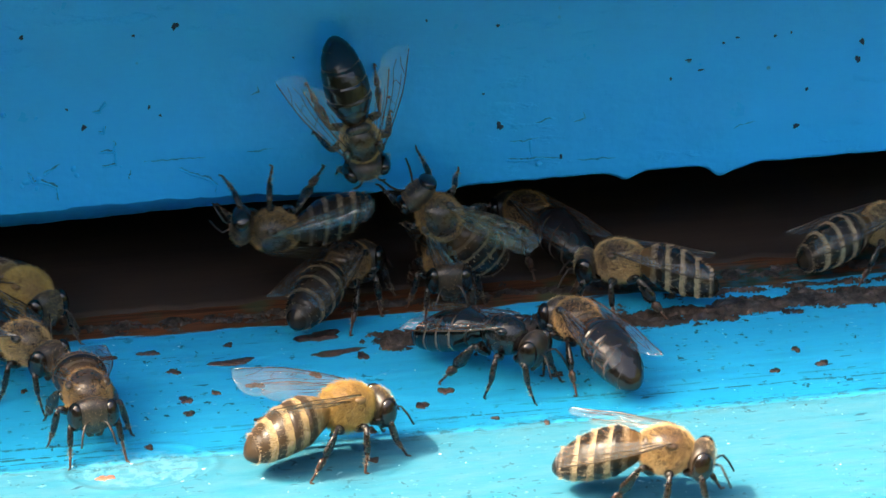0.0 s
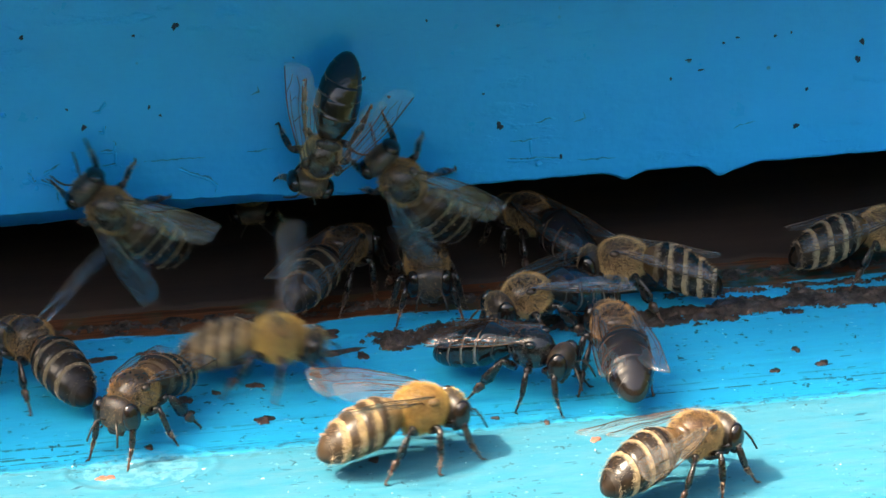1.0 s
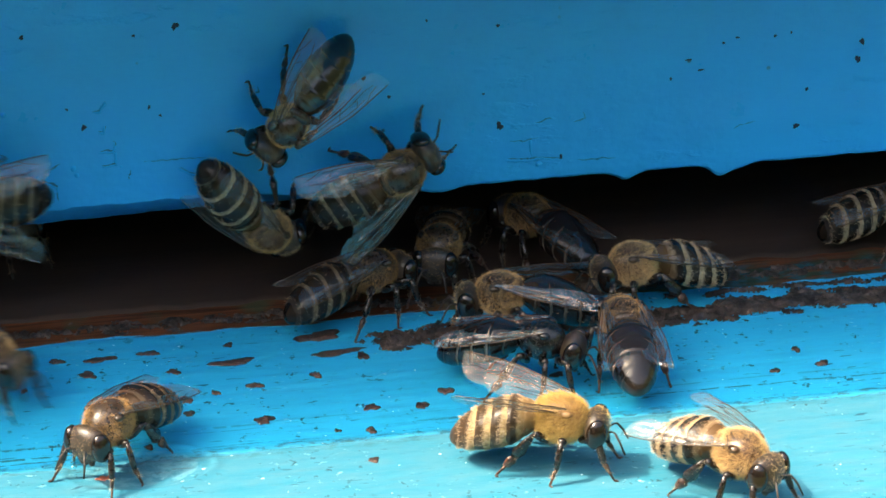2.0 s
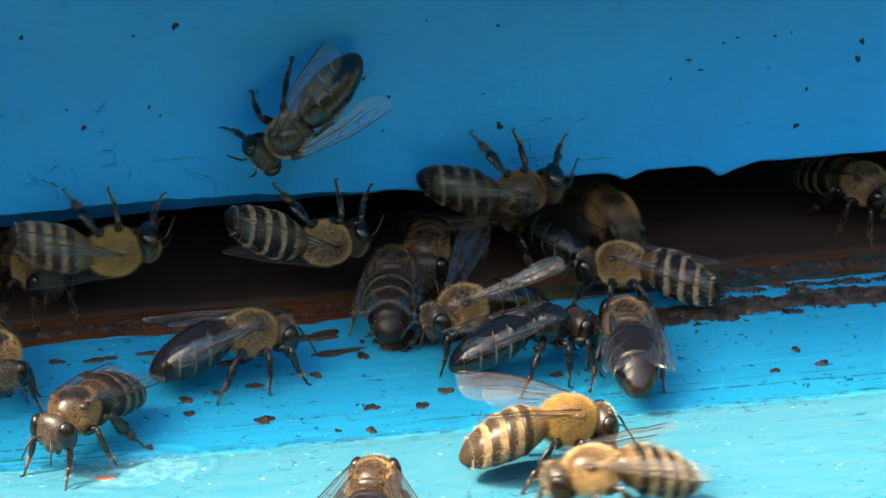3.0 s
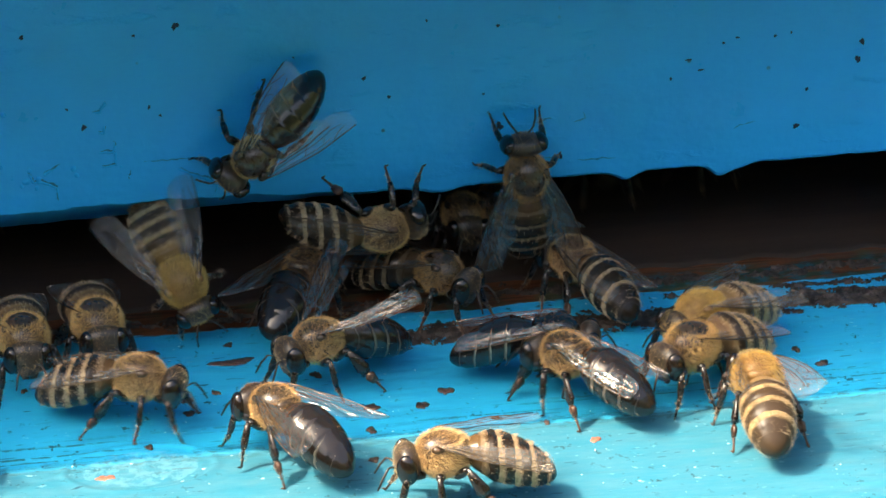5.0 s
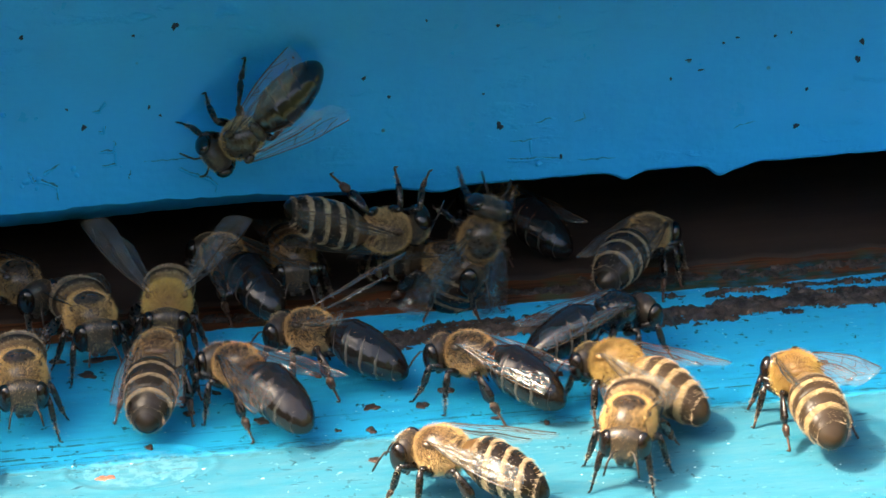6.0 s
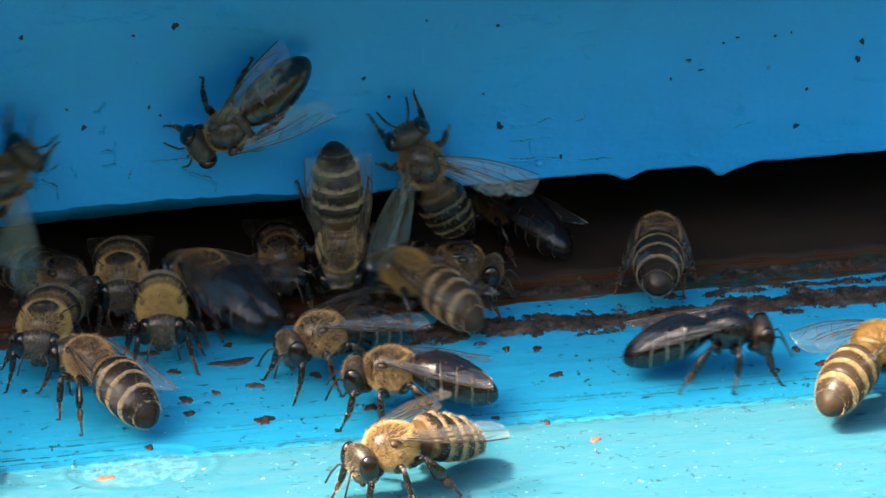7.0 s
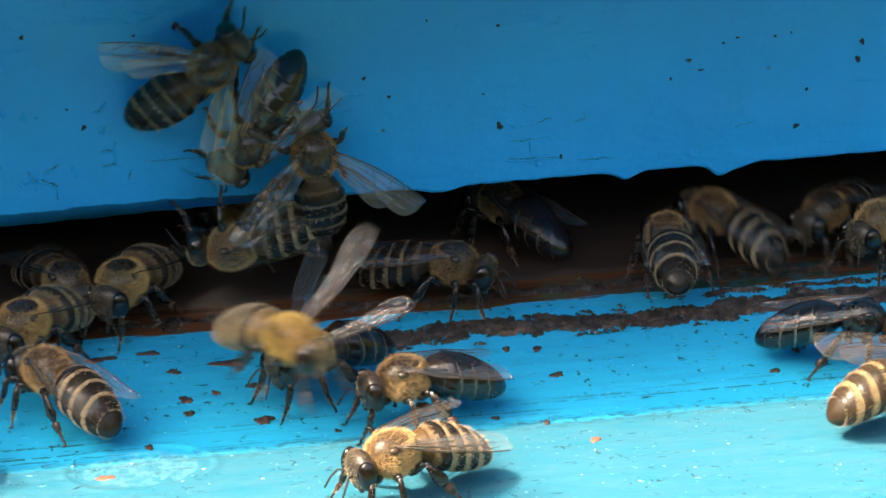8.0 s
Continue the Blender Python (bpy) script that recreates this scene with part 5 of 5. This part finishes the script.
        (1.7, 41.6, -0.1, 0, 0, 0, -77),
        (2.8, 42.5, 5.4, 0, 0, 0, -144),
        (3, 39.4, 6, 0, 0, 0, -154),
        (3.5, 47, 6.3, 0, 0, 0, -152),
        (7, 47.6, -2.8, 0, 0, 0, 116),
        (7.5, 38.6, -3.5, 0, 0, 0, 138),
        (8, 37.9, -2, 0, 0, 0, 129),
    )),
    ("m", ((0, "folded"),), (  # inside
        (0, -0.2, -2.5, 0, 0, 0, 175),
        (0.5, -1.2, -1.3, 0, 0, 0, 178),
        (1, -1.9, -2.8, 0, 0, 0, 174),
        (1.5, -1.3, -1.6, 0, 0, 0, 163),
        (1.7, 0, 0.8, 0, 0, 0, 161),
        (3, -1.4, -0.1, 0, 0, 0, 166),
        (3.5, -1.4, -0.1, 0, 0, 0, 172),
        (4, -0.9, -0, 0, 0, 0, 164),
        (4.5, -1.2, -2.4, 0, 0, 0, 180),
        (4.7, -1.3, -5.1, 0, 0, 0, -132),
        (5.8, -0.3, -2.7, 0, 0, 0, -131),
        (6.5, 0.2, -4.1, 0, 0, 0, -120),
        (7, 0.9, -3.3, 0, 0, 0, -112),
        (7.5, -0.4, -6.1, 0, 0, 0, -126),
        (8, 0.4, -3.1, 0, 0, 0, -116),
    )),
    ("d", ((0, "folded"),), (  # banded
        (0, 8.6, 6, 0, 0, 0, 29),
        (0.5, 8.5, 5.9, 0, 0, 0, 32),
        (1.7, 8.6, 5.3, 0, 0, 0, 31),
        (3, 7.6, 6.6, 0, 0, 0, 34),
        (4.7, 6.6, 8.2, 0, 0, 0, 29),
        (6, 6.5, 8.6, 0, 0, 0, 35),
        (8, 6.8, 8.6, 0, 0, 0, 31),
    )),
    ("d", ((0, "folded"),), (  # shadowed
        (0, 3.5, 30, 0, 0, 0, 166),
        (2.8, 4.4, 30, 0, 0, 0, 166),
        (4, 3.9, 0.1, 0, 0, 0, 173),
        (4.5, 2.9, -3.1, 0, 0, 0, 173),
        (4.7, 3, -0.9, 0, 0, 0, 175),
        (6, 3.2, 30, 0, 0, 0, -173),
        (8, 3.7, 30, 0, 0, 0, -162),
    )),
    ("g", ((0, "spread"), (6, "buzz"), (6.4, "half"), (6.9, "folded"),), (  # lander
        (0, 78.5, 30, 20, 0, 0, 124),
        (6, 59.7, -12.1, 20, 0, 0, 117),
        (6.1, 38.6, -3.6, 12, 0, 0, 117),
        (6.2, 14.8, -4.5, 10, 0, 0, 120),
        (6.4, 2.4, -8.6, 1, 0, 0, 25),
        (6.5, 2.2, -9.4, 0, 0, 0, 30),
        (6.7, 0.7, -6.6, 0, 0, 0, 21),
        (6.9, -1.5, -5.3, 0, 0, 0, 29),
        (7, -3.9, -3.8, 0, 0, 0, 35),
        (7.1, -6.9, -2.9, 0, 0, 0, 44),
        (7.2, -8.8, -2.6, 0, 0, 0, 45),
        (7.3, -10.5, -1.6, 0, 0, 0, 42),
        (7.5, -13.9, -0.7, 0, 0, 0, 48),
        (8, -16, 11, 0, 0, 0, 60),
    )),
    ("g", ((0, "spread"), (0.5, "buzz"), (0.7, "spread"),), (  # passer
        (0, 49.1, -35.9, 20, 0, 0, 102),
        (0.5, 45.1, -35.1, 20, 0, 0, 102),
        (0.6, 7.9, -29.5, 20, 0, 0, 103),
        (0.7, -23.8, 30, 20, 0, 0, 37),
        (0.8, -62.5, 30, 20, 0, 0, 34),
        (8, -62.5, 30, 20, 0, 0, 34),
    )),
    ("m", ((0, "spread"), (6.4, "buzz"), (6.6, "spread"),), (  # streaker
        (0, -94, -134, 60, 0, 0, -131),
        (6.4, -88, -134, 60, 0, 0, -131),
        (6.5, -37, -132.5, 60, 0, 0, -128),
        (6.6, 15, -128, 60, 0, 0, -125),
        (6.7, 50, -126, 60, 0, 0, -120),
        (8, 54, -126, 60, 0, 0, -120),
    )),
    ("m", ((0, "swept"),), (  # visitor
        (0, -53.4, 0, 6.7, 90, 70, 0),
        (6.5, -53.4, 0, 8, 90, 68, 0),
        (7, -36.7, 0, 15.7, 90, 46, 0),
        (7.2, -29.6, 0, 16.9, 90, 61, 0),
        (7.5, -24.58, -0, 19.62, 90, 57, 0),
        (7.8, -22.3, 0, 22, 90, 56, 0),
        (8, -19.61, -0, 24.03, 90, 52, 0),
    )),
    ("m", ((0, "folded"),), (  # far
        (0, -44.2, 30, 0, 0, 0, -142),
        (4.5, -42, 30, 0, 0, 0, -145),
        (5.8, -36, 1, 0, 0, 0, -149),
        (6, -35.9, 0.5, 0, 0, 0, -146),
        (7, -32.2, 0.4, 0, 0, 0, -146),
        (8, -32, -0.5, 0, 0, 0, -158),
    )),
    ("m", ((0, "spread"), (0.8, "buzz"), (1.4, "spread"),), (  # rusher
        (0, -54.4, -6.2, 0, 0, 0, -20),
        (0.7, -49.9, -6.6, 0, 0, 0, -23),
        (0.8, -41.1, -7.4, 0, 0, 0, -22),
        (0.9, -36.4, -6.9, 0, 0, 0, -4),
        (1, -35.8, -10.4, 0, 0, 0, 28),
        (1.2, -35.8, -10.4, 0, 0, 0, 28),
        (1.3, -36.4, -10.1, 0, 0, 0, 31),
        (1.4, -39, -9.7, 0, 0, 0, 33),
        (1.5, -37.2, -14.3, 0, 0, 0, 172),
        (1.7, -42.3, -11.5, 0, 0, 0, 43),
        (2.2, -50.2, -10.4, 0, 0, 0, 53),
        (8, -54.6, -9.6, 0, 0, 0, 53),
    )),
)
# ---- end of bee paths ----


def stride(bee_ob, rows):
    """Keys the six legs: they step in two tripods while the bee walks and rest while it stands."""
    legs = [o for o in bee_ob.children if o.name.split(".")[0] in ("foreleg", "midleg", "hindleg")]
    times = spread(0.0, 8.0, 54)
    way, walked, last = [], 0.0, None
    for t in times:
        a = max((r for r in rows if r[0] <= t), key=lambda r: r[0])
        b = min((r for r in rows if r[0] >= t), key=lambda r: r[0])
        f = 0 if a[0] == b[0] else (t - a[0]) / (b[0] - a[0])
        p = Vector([a[i] + (b[i] - a[i]) * f for i in (1, 2, 3)])
        turn = 0 if a[0] == b[0] else (abs(b[6] - a[6]) % 360) / (b[0] - a[0])
        step = 0 if last is None else (p - last).length + min(turn, 180) * 0.004
        walked += min(step, 1.6)
        way.append((t, walked, min(1.0, step / 0.25)))
        last = p
    if walked < 1.0:
        return
    for i, leg in enumerate(legs):
        base = leg.matrix_basis.copy()
        side = 1 if base.translation.x > 0 else -1
        phase = math.pi * ((i % 3 + (side > 0)) % 2)
        keys = []
        for t, w, amount in way:
            a = w * 1.9 + phase
            swing, lift = 13 * math.sin(a), max(0.0, 9 * math.cos(a)) * amount
            keys.append((t, base @ pose(0, 0, 0, 0, -side * lift, side * swing)))
        walk(leg, keys)


def place_bees():
    """One bee for each path, the first of a kind and its copies."""
    used, made = set(), []
    for kind, wings, rows in BEES:
        made.append(FIRST[kind] if kind not in used else copy_thing(FIRST[kind], Matrix()))
        used.add(kind)
    for ob, (kind, wings, rows) in zip(made, BEES):
        set_wings(ob, wings[0][1] if wings[0][1] != "buzz" else "spread")
    return made


SWARM = place_bees()


def motions():
    for bee_ob, (kind, wings, rows) in zip(SWARM, BEES):
        if len(wings) > 1 or wings[0][1] == "buzz":
            beat(bee_ob, wings)
        stride(bee_ob, rows)
        walk(bee_ob, [(r[0], at_mm(*r[1:])) for r in rows])


motions()
